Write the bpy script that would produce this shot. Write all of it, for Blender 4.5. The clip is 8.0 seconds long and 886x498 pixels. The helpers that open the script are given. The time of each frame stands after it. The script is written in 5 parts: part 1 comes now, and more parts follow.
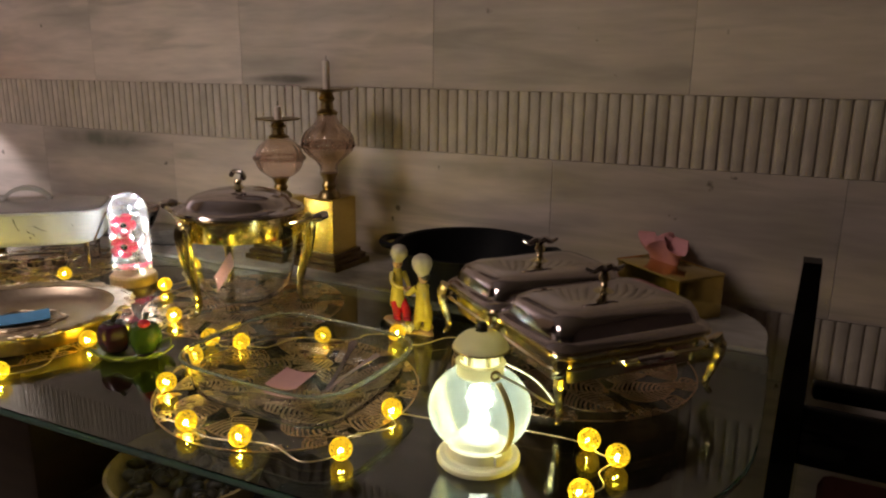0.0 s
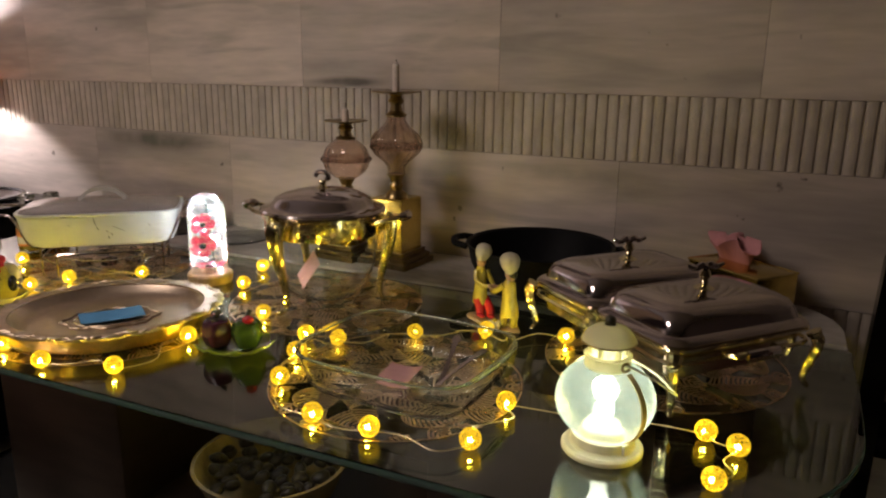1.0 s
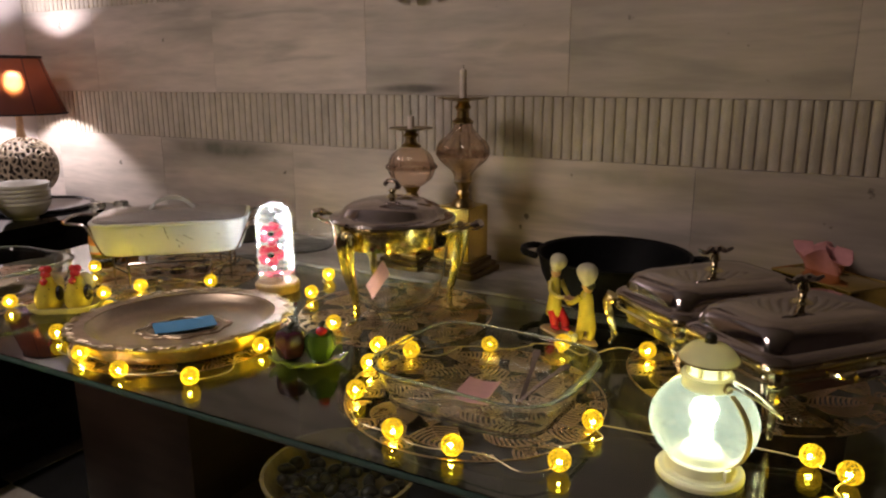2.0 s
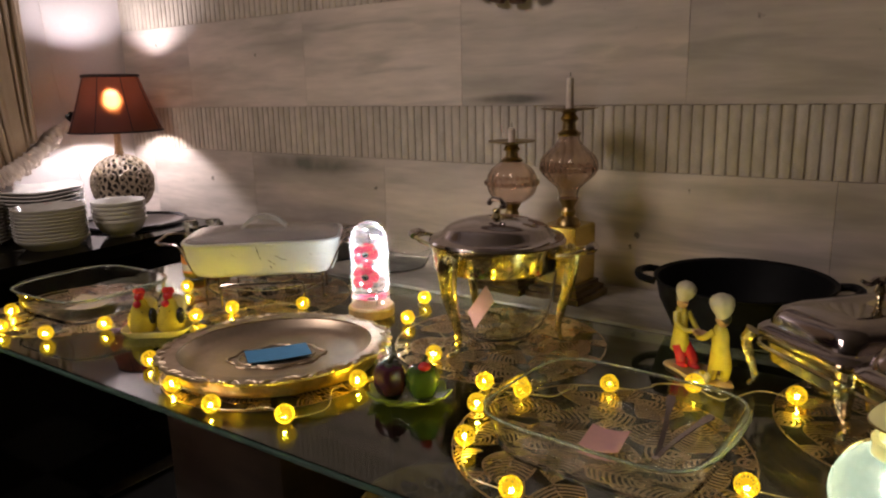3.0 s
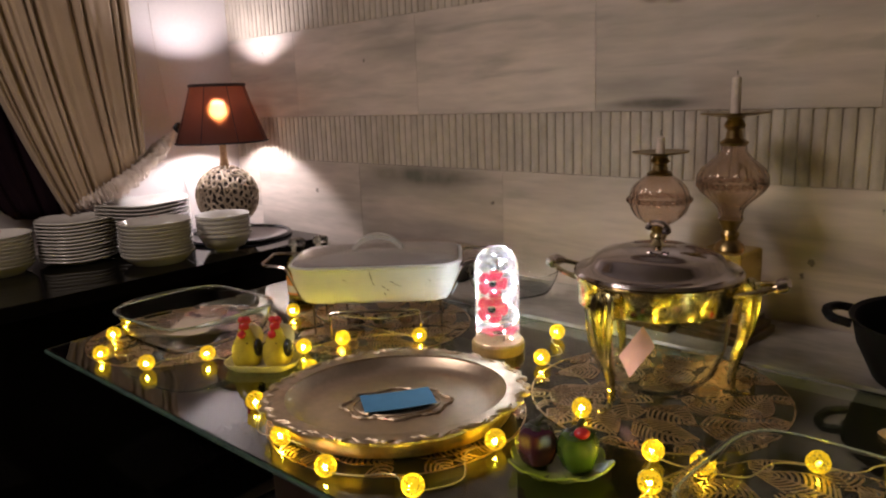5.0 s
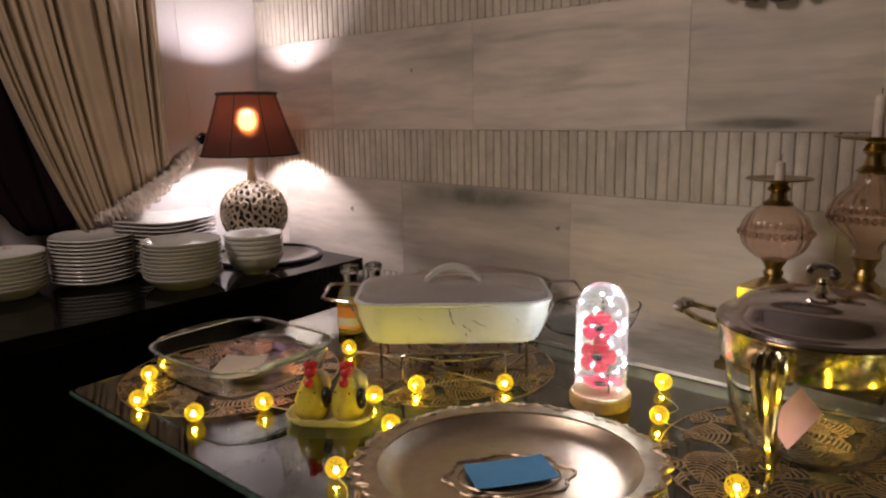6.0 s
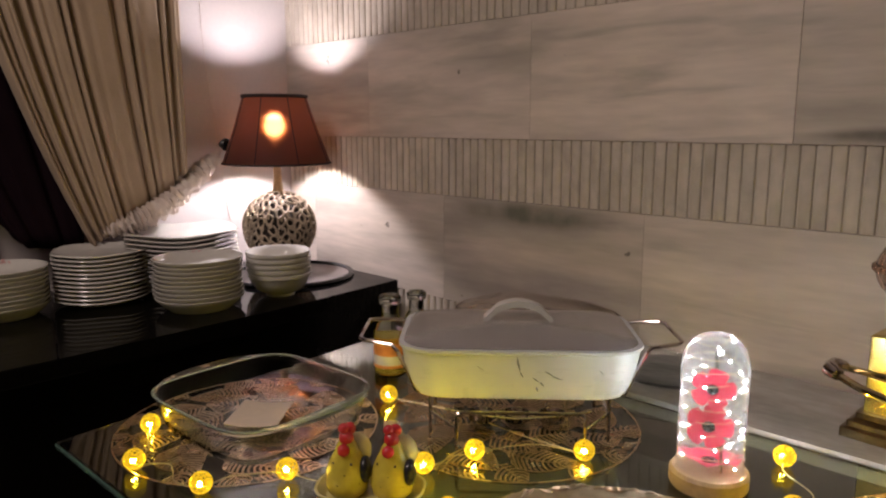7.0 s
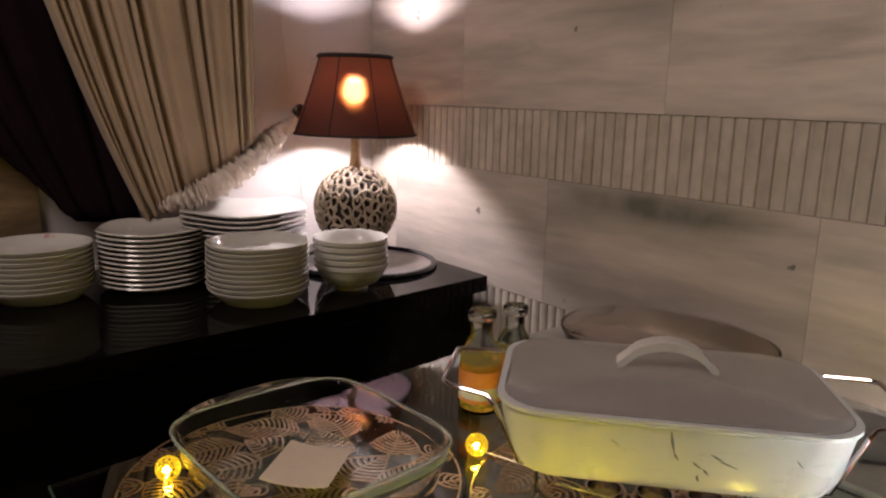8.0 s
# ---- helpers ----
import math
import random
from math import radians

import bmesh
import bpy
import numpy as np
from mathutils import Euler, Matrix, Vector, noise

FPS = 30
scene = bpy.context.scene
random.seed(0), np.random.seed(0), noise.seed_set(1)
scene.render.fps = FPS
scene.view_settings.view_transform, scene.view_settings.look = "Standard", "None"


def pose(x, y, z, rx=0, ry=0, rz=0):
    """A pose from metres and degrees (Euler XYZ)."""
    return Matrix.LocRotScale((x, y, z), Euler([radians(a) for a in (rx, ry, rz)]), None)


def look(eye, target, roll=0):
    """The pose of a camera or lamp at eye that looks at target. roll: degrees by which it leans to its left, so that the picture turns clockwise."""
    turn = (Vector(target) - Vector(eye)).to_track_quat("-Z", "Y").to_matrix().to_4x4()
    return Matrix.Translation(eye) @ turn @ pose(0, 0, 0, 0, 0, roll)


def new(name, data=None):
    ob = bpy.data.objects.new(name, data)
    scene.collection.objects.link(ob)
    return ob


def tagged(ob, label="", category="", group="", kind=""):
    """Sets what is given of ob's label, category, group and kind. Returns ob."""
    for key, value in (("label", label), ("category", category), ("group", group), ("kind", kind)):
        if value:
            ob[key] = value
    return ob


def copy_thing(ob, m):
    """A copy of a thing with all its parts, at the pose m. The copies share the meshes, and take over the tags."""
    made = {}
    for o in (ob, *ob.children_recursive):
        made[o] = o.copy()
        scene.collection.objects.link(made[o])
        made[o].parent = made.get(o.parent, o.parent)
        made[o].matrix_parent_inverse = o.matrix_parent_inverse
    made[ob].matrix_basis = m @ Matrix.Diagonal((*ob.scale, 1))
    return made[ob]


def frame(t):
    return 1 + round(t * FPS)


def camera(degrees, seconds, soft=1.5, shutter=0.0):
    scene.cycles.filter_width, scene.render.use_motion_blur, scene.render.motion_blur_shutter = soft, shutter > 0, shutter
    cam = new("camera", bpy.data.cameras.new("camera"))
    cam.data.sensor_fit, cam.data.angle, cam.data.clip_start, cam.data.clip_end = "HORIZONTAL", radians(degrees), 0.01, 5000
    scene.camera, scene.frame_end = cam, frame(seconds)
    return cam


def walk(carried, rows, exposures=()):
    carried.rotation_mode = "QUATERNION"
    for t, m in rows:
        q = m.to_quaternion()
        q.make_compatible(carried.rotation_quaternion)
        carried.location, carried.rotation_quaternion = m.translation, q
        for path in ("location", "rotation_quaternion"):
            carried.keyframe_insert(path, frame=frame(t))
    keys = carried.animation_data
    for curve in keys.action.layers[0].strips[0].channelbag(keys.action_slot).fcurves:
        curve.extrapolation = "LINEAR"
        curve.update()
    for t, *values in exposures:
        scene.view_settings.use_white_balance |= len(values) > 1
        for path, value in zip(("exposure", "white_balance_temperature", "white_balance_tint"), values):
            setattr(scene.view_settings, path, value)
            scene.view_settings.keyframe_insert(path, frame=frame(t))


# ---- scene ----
cam = camera(63.6, 8.0, soft=2.2)
PATH = [
    (0, (-0.066, 0.009, 1.18), (-0.927, 1.746, 0.689), 0.6),
    (0.5, (-0.133, -0.038, 1.18), (-0.983, 1.706, 0.692), 0.7),
    (1, (-0.185, -0.085, 1.18), (-1.044, 1.655, 0.695), 0.7),
    (2.5, (-0.278, -0.064, 1.18), (-1.343, 1.566, 0.722), -0.8),
    (3, (-0.336, -0.014, 1.181), (-1.496, 1.553, 0.739), -1.4),
    (3.5, (-0.373, 0.045, 1.185), (-1.62, 1.548, 0.753), -2.0),
    (4, (-0.39, 0.077, 1.182), (-1.704, 1.522, 0.752), -2.5),
    (4.5, (-0.421, 0.077, 1.178), (-1.774, 1.487, 0.752), -2.6),
    (6, (-0.733, 0.089, 1.181), (-2.072, 1.526, 0.803), -1.0),
    (6.5, (-0.819, 0.114, 1.173), (-2.153, 1.561, 0.815), -0.5),
    (7, (-0.918, 0.202, 1.169), (-2.305, 1.601, 0.824), -0.1),
    (7.5, (-1.027, 0.319, 1.17), (-2.512, 1.609, 0.811), 0.8),
    (8, (-1.139, 0.369, 1.155), (-2.668, 1.59, 0.74), 1.4),
]
walk(cam, [(t, look(eye, target, roll)) for t, eye, target, roll in PATH], exposures=[(0, 0.07), (8, 0.07)])

# ---- light: an added overhead fill, the table lamp, lantern and string lights ----
world = bpy.data.worlds.new("night")
world.use_nodes = True
world.node_tree.nodes["Background"].inputs[0].default_value = (0.02, 0.02, 0.03, 1)
world.node_tree.nodes["Background"].inputs[1].default_value = 0.2
scene.world = world


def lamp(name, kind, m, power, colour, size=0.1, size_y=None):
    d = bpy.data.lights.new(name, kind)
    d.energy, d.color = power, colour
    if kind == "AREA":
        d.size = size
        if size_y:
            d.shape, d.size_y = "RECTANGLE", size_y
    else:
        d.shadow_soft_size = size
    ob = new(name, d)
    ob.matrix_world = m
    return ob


# Area lamp added as general fill; no fitting stands for it.
lamp("overhead_fill_light", "AREA", look((-1.85, -0.50, 2.4), (-1.52, 0.5, 0)), 20, (1.0, 0.82, 0.75), 0.7, 0.7)
lamp("table_lamp_light", "POINT", pose(-2.602, 1.261, 1.173), 10.5, (0.95, 0.86, 1.0), 0.022)
lamp("lantern_light", "POINT", pose(-0.352, 0.682, 0.822), 0.44, (1.0, 0.98, 0.74), 0.012)


# ---- materials ----
def M(name, base, rough=0.5, metal=0.0, var=0.12, scale=9.0, fine=90.0, bump=0.05, dist=0.002, trans=0.0, ior=1.45, emit=None, power=0.0,
      coat=0.0, tint=None, stretch=(1, 1, 1), rand=0.0, sheen=0.0):
    m = bpy.data.materials.new(name)
    m.use_nodes = True
    nt = m.node_tree
    b = nt.nodes["Principled BSDF"]
    b.inputs["Roughness"].default_value, b.inputs["Metallic"].default_value = rough, metal
    b.inputs["Transmission Weight"].default_value, b.inputs["IOR"].default_value = trans, ior
    b.inputs["Coat Weight"].default_value = coat
    b.inputs["Sheen Weight"].default_value = sheen
    if emit:
        b.inputs["Emission Color"].default_value, b.inputs["Emission Strength"].default_value = (*emit, 1), power
    L = nt.links.new
    geo = nt.nodes.new("ShaderNodeNewGeometry")
    mp = nt.nodes.new("ShaderNodeMapping")
    mp.inputs["Scale"].default_value = stretch
    L(geo.outputs["Position"], mp.inputs["Vector"])
    vec = mp.outputs["Vector"]
    info = nt.nodes.new("ShaderNodeObjectInfo")
    if rand:
        add = nt.nodes.new("ShaderNodeVectorMath")
        add.operation = "MULTIPLY_ADD"
        add.inputs[1].default_value = (1, 1, 1)
        mul = nt.nodes.new("ShaderNodeMath")
        mul.operation = "MULTIPLY"
        mul.inputs[1].default_value = 37.0
        L(info.outputs["Random"], mul.inputs[0])
        L(vec, add.inputs[0])
        L(mul.outputs[0], add.inputs[2])
        vec = add.outputs[0]
    n1 = nt.nodes.new("ShaderNodeTexNoise")
    n1.inputs["Scale"].default_value, n1.inputs["Detail"].default_value = scale, 6
    n2 = nt.nodes.new("ShaderNodeTexNoise")
    n2.inputs["Scale"].default_value, n2.inputs["Detail"].default_value = fine, 4
    L(vec, n1.inputs["Vector"]), L(vec, n2.inputs["Vector"])
    if trans < 0.5:
        mix = nt.nodes.new("ShaderNodeMix")
        mix.data_type = "RGBA"
        t2 = tint or tuple(c * (1 - 2.2 * var) for c in base)
        mix.inputs[6].default_value, mix.inputs[7].default_value = (*base, 1), (*t2, 1)
        ramp = nt.nodes.new("ShaderNodeValToRGB")
        ramp.color_ramp.elements[0].position, ramp.color_ramp.elements[1].position = 0.38, 0.72
        L(n1.outputs["Fac"], ramp.inputs[0])
        L(ramp.outputs[0], mix.inputs[0])
        hsv = nt.nodes.new("ShaderNodeHueSaturation")
        mr = nt.nodes.new("ShaderNodeMapRange")
        mr.inputs["From Min"].default_value, mr.inputs["From Max"].default_value = 0.25, 0.75
        mr.inputs["To Min"].default_value, mr.inputs["To Max"].default_value = 1 - var, 1 + var
        L(n2.outputs["Fac"], mr.inputs["Value"])
        last = mr.outputs[0]
        if rand:
            mr2 = nt.nodes.new("ShaderNodeMapRange")
            mr2.inputs["To Min"].default_value, mr2.inputs["To Max"].default_value = 1 - rand, 1 + rand
            L(info.outputs["Random"], mr2.inputs["Value"])
            pr = nt.nodes.new("ShaderNodeMath")
            pr.operation = "MULTIPLY"
            L(mr.outputs[0], pr.inputs[0]), L(mr2.outputs[0], pr.inputs[1])
            last = pr.outputs[0]
        L(last, hsv.inputs["Value"])
        L(mix.outputs[2], hsv.inputs["Color"])
        L(hsv.outputs[0], b.inputs["Base Color"])
        rr = nt.nodes.new("ShaderNodeMapRange")
        rr.inputs["To Min"].default_value, rr.inputs["To Max"].default_value = max(0.02, rough * 0.75), min(1, rough * 1.25)
        L(n1.outputs["Fac"], rr.inputs["Value"])
        L(rr.outputs[0], b.inputs["Roughness"])
    else:
        b.inputs["Base Color"].default_value = (*base, 1)
    if bump:
        bp = nt.nodes.new("ShaderNodeBump")
        bp.inputs["Strength"].default_value, bp.inputs["Distance"].default_value = bump, dist
        L(n2.outputs["Fac"], bp.inputs["Height"])
        L(bp.outputs[0], b.inputs["Normal"])
    return m


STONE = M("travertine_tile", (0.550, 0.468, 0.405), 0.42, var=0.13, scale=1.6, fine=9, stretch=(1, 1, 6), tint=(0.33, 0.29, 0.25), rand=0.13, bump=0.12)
_n = STONE.node_tree
_pb = _n.nodes["Principled BSDF"]
_old = _pb.inputs["Base Color"].links[0].from_socket
_geo, _vp, _mr, _mx, _mp, _st, _sr, _mx2 = (_n.nodes.new(k) for k in ("ShaderNodeNewGeometry", "ShaderNodeTexNoise", "ShaderNodeMapRange", "ShaderNodeMix", "ShaderNodeMapping", "ShaderNodeTexNoise", "ShaderNodeMapRange", "ShaderNodeMix"))
_vp.inputs["Scale"].default_value, _vp.inputs["Detail"].default_value = 26.0, 3
_mr.inputs["From Min"].default_value, _mr.inputs["From Max"].default_value, _mr.inputs["To Max"].default_value = 0.735, 0.775, 0.75
_mp.inputs["Scale"].default_value, _mp.inputs["Rotation"].default_value = (1.1, 1, 9), (0, radians(5), 0)
_st.inputs["Scale"].default_value, _st.inputs["Detail"].default_value, _st.inputs["Distortion"].default_value = 2.0, 8, 0.8
_sr.inputs["From Min"].default_value, _sr.inputs["From Max"].default_value, _sr.inputs["To Max"].default_value = 0.54, 0.72, 0.6
for _k in (_mx, _mx2):
    _k.data_type = "RGBA"
_mx.inputs[7].default_value, _mx2.inputs[7].default_value = (0.06, 0.05, 0.04, 1), (0.25, 0.23, 0.19, 1)
_n.links.new(_geo.outputs["Position"], _vp.inputs["Vector"])
_n.links.new(_geo.outputs["Position"], _mp.inputs["Vector"])
_n.links.new(_mp.outputs[0], _st.inputs["Vector"])
_n.links.new(_st.outputs["Fac"], _sr.inputs["Value"])
_n.links.new(_sr.outputs[0], _mx2.inputs[0])
_n.links.new(_old, _mx2.inputs[6])
_n.links.new(_vp.outputs["Fac"], _mr.inputs["Value"])
_n.links.new(_mr.outputs[0], _mx.inputs[0])
_n.links.new(_mx2.outputs[2], _mx.inputs[6])
_n.links.new(_mx.outputs[2], _pb.inputs["Base Color"])
_last = _mx.outputs[2]
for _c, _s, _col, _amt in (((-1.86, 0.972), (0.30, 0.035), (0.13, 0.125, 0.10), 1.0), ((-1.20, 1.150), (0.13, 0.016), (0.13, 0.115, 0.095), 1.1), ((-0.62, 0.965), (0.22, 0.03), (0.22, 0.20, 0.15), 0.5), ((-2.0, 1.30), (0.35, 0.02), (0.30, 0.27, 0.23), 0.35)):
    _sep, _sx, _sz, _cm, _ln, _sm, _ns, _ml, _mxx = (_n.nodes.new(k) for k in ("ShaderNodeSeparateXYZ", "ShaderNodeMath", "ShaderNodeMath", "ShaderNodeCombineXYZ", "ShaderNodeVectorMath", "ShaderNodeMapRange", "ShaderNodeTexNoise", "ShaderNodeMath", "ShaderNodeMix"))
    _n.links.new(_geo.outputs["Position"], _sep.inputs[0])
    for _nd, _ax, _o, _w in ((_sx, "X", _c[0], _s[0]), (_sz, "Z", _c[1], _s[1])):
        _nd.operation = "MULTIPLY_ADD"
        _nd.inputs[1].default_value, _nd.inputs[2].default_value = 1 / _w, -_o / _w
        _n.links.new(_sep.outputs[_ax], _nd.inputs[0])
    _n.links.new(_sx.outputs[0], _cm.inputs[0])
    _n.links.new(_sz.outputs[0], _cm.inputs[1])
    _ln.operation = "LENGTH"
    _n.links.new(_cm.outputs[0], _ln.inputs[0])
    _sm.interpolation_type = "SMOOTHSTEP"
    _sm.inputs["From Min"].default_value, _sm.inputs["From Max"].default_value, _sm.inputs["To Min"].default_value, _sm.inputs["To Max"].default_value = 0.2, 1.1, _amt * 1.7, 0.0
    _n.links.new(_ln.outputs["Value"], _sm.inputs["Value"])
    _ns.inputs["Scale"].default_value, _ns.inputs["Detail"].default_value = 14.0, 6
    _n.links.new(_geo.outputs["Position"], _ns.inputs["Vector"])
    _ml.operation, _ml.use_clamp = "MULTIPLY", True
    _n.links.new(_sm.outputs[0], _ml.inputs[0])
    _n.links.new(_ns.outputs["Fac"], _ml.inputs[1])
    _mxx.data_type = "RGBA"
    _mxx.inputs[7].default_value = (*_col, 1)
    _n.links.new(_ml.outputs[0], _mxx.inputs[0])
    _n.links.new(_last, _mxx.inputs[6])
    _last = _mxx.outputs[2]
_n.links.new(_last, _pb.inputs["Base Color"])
RIB = M("ribbed_stone", (0.48, 0.42, 0.35), 0.5, var=0.10, scale=9, fine=40, tint=(0.36, 0.31, 0.25), rand=0.06, bump=0.2)
GROUT = M("grout", (0.27, 0.23, 0.19), 0.9)
PAINT = M("white_wall_paint", (0.54, 0.485, 0.465), 0.6, var=0.03, scale=3, bump=0.08)
CEIL = M("ceiling_paint", (0.42, 0.38, 0.36), 0.7, var=0.04)
# Kept dark to hold down light bounced off the unseen walls.
ROOMWALL = M("bounce_cutting_wall_paint", (0.12, 0.09, 0.08), 0.7, var=0.06)
MARBLE = M("grey_marble", (0.38, 0.355, 0.325), 0.22, var=0.12, scale=7, fine=30, tint=(0.24, 0.22, 0.20), stretch=(1, 2, 1), bump=0.02)
TILE_B = M("black_floor_tile", (0.02, 0.02, 0.02), 0.25, rand=0.2)
TILE_W = M("white_floor_tile", (0.42, 0.38, 0.34), 0.25, rand=0.06)
LACQ = M("black_lacquer", (0.004, 0.0035, 0.0035), 0.06, var=0.2, scale=5, bump=0.006)
LACQ.node_tree.nodes["Principled BSDF"].inputs["Specular IOR Level"].default_value = 0.09
DARKWOOD = M("dark_wood", (0.020, 0.012, 0.009), 0.35, var=0.25, scale=6, stretch=(1, 1, 6))
GLASS = M("clear_glass", (0.96, 0.99, 0.97), 0.0, trans=1.0, ior=1.27, bump=0.02)
# Paler than the dish glass, so the rim's tint holds its highlight.
RIMGLASS = M("polished_glass_rim", (0.66, 0.72, 0.68), 0.06, trans=0.86, ior=1.35, bump=0)
THINGLASS = M("thin_clear_glass", (0.93, 0.96, 0.95), 0.0, trans=1.0, ior=1.10, bump=0)
TABLEGLASS = M("table_glass", (0.55, 0.64, 0.60), 0.0, trans=1.0, ior=1.68, bump=0)
EDGEGLASS = M("glass_edge", (0.26, 0.42, 0.36), 0.10, trans=0.75, ior=1.5, bump=0)
PINKGLASS = M("rose_glass", (0.86, 0.75, 0.68), 0.03, trans=1.0, ior=1.45, bump=0)
# A weak emission puts some of the flame's glow into the glass itself.
FROST = M("frosted_lantern_glass", (0.86, 0.98, 0.98), 0.27, trans=0.90, ior=1.18, emit=(0.66, 1.0, 0.86), power=0.06, fine=70, bump=0.9, dist=0.003)
CHROME = M("chrome", (0.60, 0.54, 0.54), 0.11, 1.0, var=0.04, scale=20, bump=0.012)
SILVER = M("warm_silver", (0.80, 0.72, 0.52), 0.17, 1.0, var=0.05, scale=20, bump=0.02)
GOLDCHROME = M("gilt_chrome", (0.82, 0.72, 0.45), 0.14, 1.0, var=0.08, scale=30, bump=0.03)
LEGGOLD = M("cast_gilt", (0.74, 0.65, 0.38), 0.17, 1.0, var=0.1, scale=30, bump=0.1)
BRASS = M("antique_brass", (0.40, 0.29, 0.13), 0.30, 1.0, var=0.2, scale=30, bump=0.05)
GILT = M("bright_gilt", (0.66, 0.50, 0.15), 0.20, 1.0, var=0.06, scale=12, bump=0.05)
BRONZE = M("dark_bronze", (0.15, 0.105, 0.055), 0.32, 1.0, var=0.2, scale=30, bump=0.05)
WAX = M("white_wax", (0.66, 0.57, 0.50), 0.5)
STRAP = M("ochre_strap", (0.62, 0.50, 0.20), 0.5, var=0.1)
MATGOLD = M("rose_gold_cutwork", (0.80, 0.60, 0.42), 0.28, 1.0, var=0.1, scale=25, bump=0.04)
TRAYGOLD = M("champagne_tray", (0.62, 0.50, 0.38), 0.33, 1.0, var=0.08, scale=12, bump=0.03)
TRAYMATT = M("matt_tray_relief", (0.58, 0.47, 0.34), 0.48, 1.0, var=0.12, scale=40, bump=0.1)
# Brighter than the well's gold: the bulbs' light is in this colour.
TRAYSIDE = M("tray_side_lit_gilt", (0.88, 0.64, 0.22), 0.32, 1.0, var=0.15, scale=40, bump=0.15)
PORC = M("white_porcelain", (0.53, 0.505, 0.465), 0.16, var=0.03, coat=0.3, bump=0.01)
PETALS = M("faded_flower_print", (0.55, 0.30, 0.28), 0.3)
CASS = M("marbled_enamel", (0.51, 0.52, 0.515), 0.30, var=0.02, scale=11, tint=(0.50, 0.51, 0.50), coat=0.0, bump=0.01)
VEIN = M("grey_vein", (0.15, 0.155, 0.15), 0.3)
SMOKE = M("smoky_glass", (0.86, 0.78, 0.74), 0.03, trans=1.0, ior=1.12, bump=0)
_n = CASS.node_tree
_tx, _sub, _abs, _lt, _mx = (_n.nodes.new(k) for k in ("ShaderNodeTexNoise", "ShaderNodeMath", "ShaderNodeMath", "ShaderNodeMapRange", "ShaderNodeMix"))
_tx.inputs["Scale"].default_value, _tx.inputs["Detail"].default_value, _tx.inputs["Distortion"].default_value = 5.0, 5, 1.6
_sub.operation, _abs.operation = "SUBTRACT", "ABSOLUTE"
_sub.inputs[1].default_value = 0.62
_lt.inputs["From Min"].default_value, _lt.inputs["From Max"].default_value, _lt.inputs["To Min"].default_value, _lt.inputs["To Max"].default_value = 0.0, 0.012, 0.22, 0.0
_mx.data_type = "RGBA"
_mx.inputs[7].default_value = (0.07, 0.075, 0.07, 1)
_pb = _n.nodes["Principled BSDF"]
_old = _pb.inputs["Base Color"].links[0].from_socket
_n.links.new(_tx.outputs["Fac"], _sub.inputs[0])
_n.links.new(_sub.outputs[0], _abs.inputs[0])
_n.links.new(_abs.outputs[0], _lt.inputs["Value"])
_n.links.new(_lt.outputs[0], _mx.inputs[0])
_n.links.new(_old, _mx.inputs[6])
_n.links.new(_mx.outputs[2], _pb.inputs["Base Color"])
LIDGLASS = M("smoked_lid_glass", (0.86, 0.81, 0.78), 0.12, trans=0.84, ior=1.35, bump=0)
IRON = M("black_iron", (0.006, 0.006, 0.007), 0.55, 0.0, var=0.2)
IRON.node_tree.nodes["Principled BSDF"].inputs["Specular IOR Level"].default_value = 0.12
SHADE = M("brown_lampshade_cloth", (0.030, 0.010, 0.014), 0.85, var=0.1, fine=300, bump=0.2)
_nt = SHADE.node_tree
_tr, _m1 = _nt.nodes.new("ShaderNodeBsdfRefraction"), _nt.nodes.new("ShaderNodeMixShader")
_tr.inputs["Color"].default_value, _tr.inputs["Roughness"].default_value, _tr.inputs["IOR"].default_value = (1.0, 0.92, 0.84, 1), 0.11, 1.03
_m1.inputs[0].default_value = 0.25
_nt.links.new(_nt.nodes["Principled BSDF"].outputs[0], _m1.inputs[1])
_tw, _m3 = _nt.nodes.new("ShaderNodeBsdfRefraction"), _nt.nodes.new("ShaderNodeMixShader")
_tw.inputs["Color"].default_value, _tw.inputs["Roughness"].default_value, _tw.inputs["IOR"].default_value = (0.95, 0.42, 0.16, 1), 0.60, 1.15
_m3.inputs[0].default_value = 0.72
_nt.links.new(_tr.outputs[0], _m3.inputs[1])
_nt.links.new(_tw.outputs[0], _m3.inputs[2])
_nt.links.new(_m3.outputs[0], _m1.inputs[2])
_tl, _m2 = _nt.nodes.new("ShaderNodeBsdfTranslucent"), _nt.nodes.new("ShaderNodeMixShader")
_tl.inputs["Color"].default_value = (0.62, 0.26, 0.14, 1)
_m2.inputs[0].default_value = 0.006
_nt.links.new(_m1.outputs[0], _m2.inputs[1])
_nt.links.new(_tl.outputs[0], _m2.inputs[2])
_nt.links.new(_m2.outputs[0], _nt.nodes["Material Output"].inputs[0])
TRIM = M("shade_trim", (0.02, 0.012, 0.012), 0.7)
BULBGLOW = M("lamp_bulb", (1, 0.9, 0.7), 0.4, emit=(1.0, 0.90, 0.76), power=90)
LACE = M("openwork_ceramic", (0.38, 0.30, 0.21), 0.5, var=0.2, scale=30, bump=0.2)
LACEIN = M("openwork_hollow_shade", (0.03, 0.02, 0.015), 0.8)
CREAM = M("cream_curtain", (0.40, 0.30, 0.21), 0.85, var=0.06, fine=300, bump=0.15, sheen=0.1)
CREAM.node_tree.nodes["Principled BSDF"].inputs["Specular IOR Level"].default_value = 0.2
PLUM = M("plum_curtain", (0.011, 0.005, 0.008), 0.8, var=0.1, fine=200, sheen=0.0)
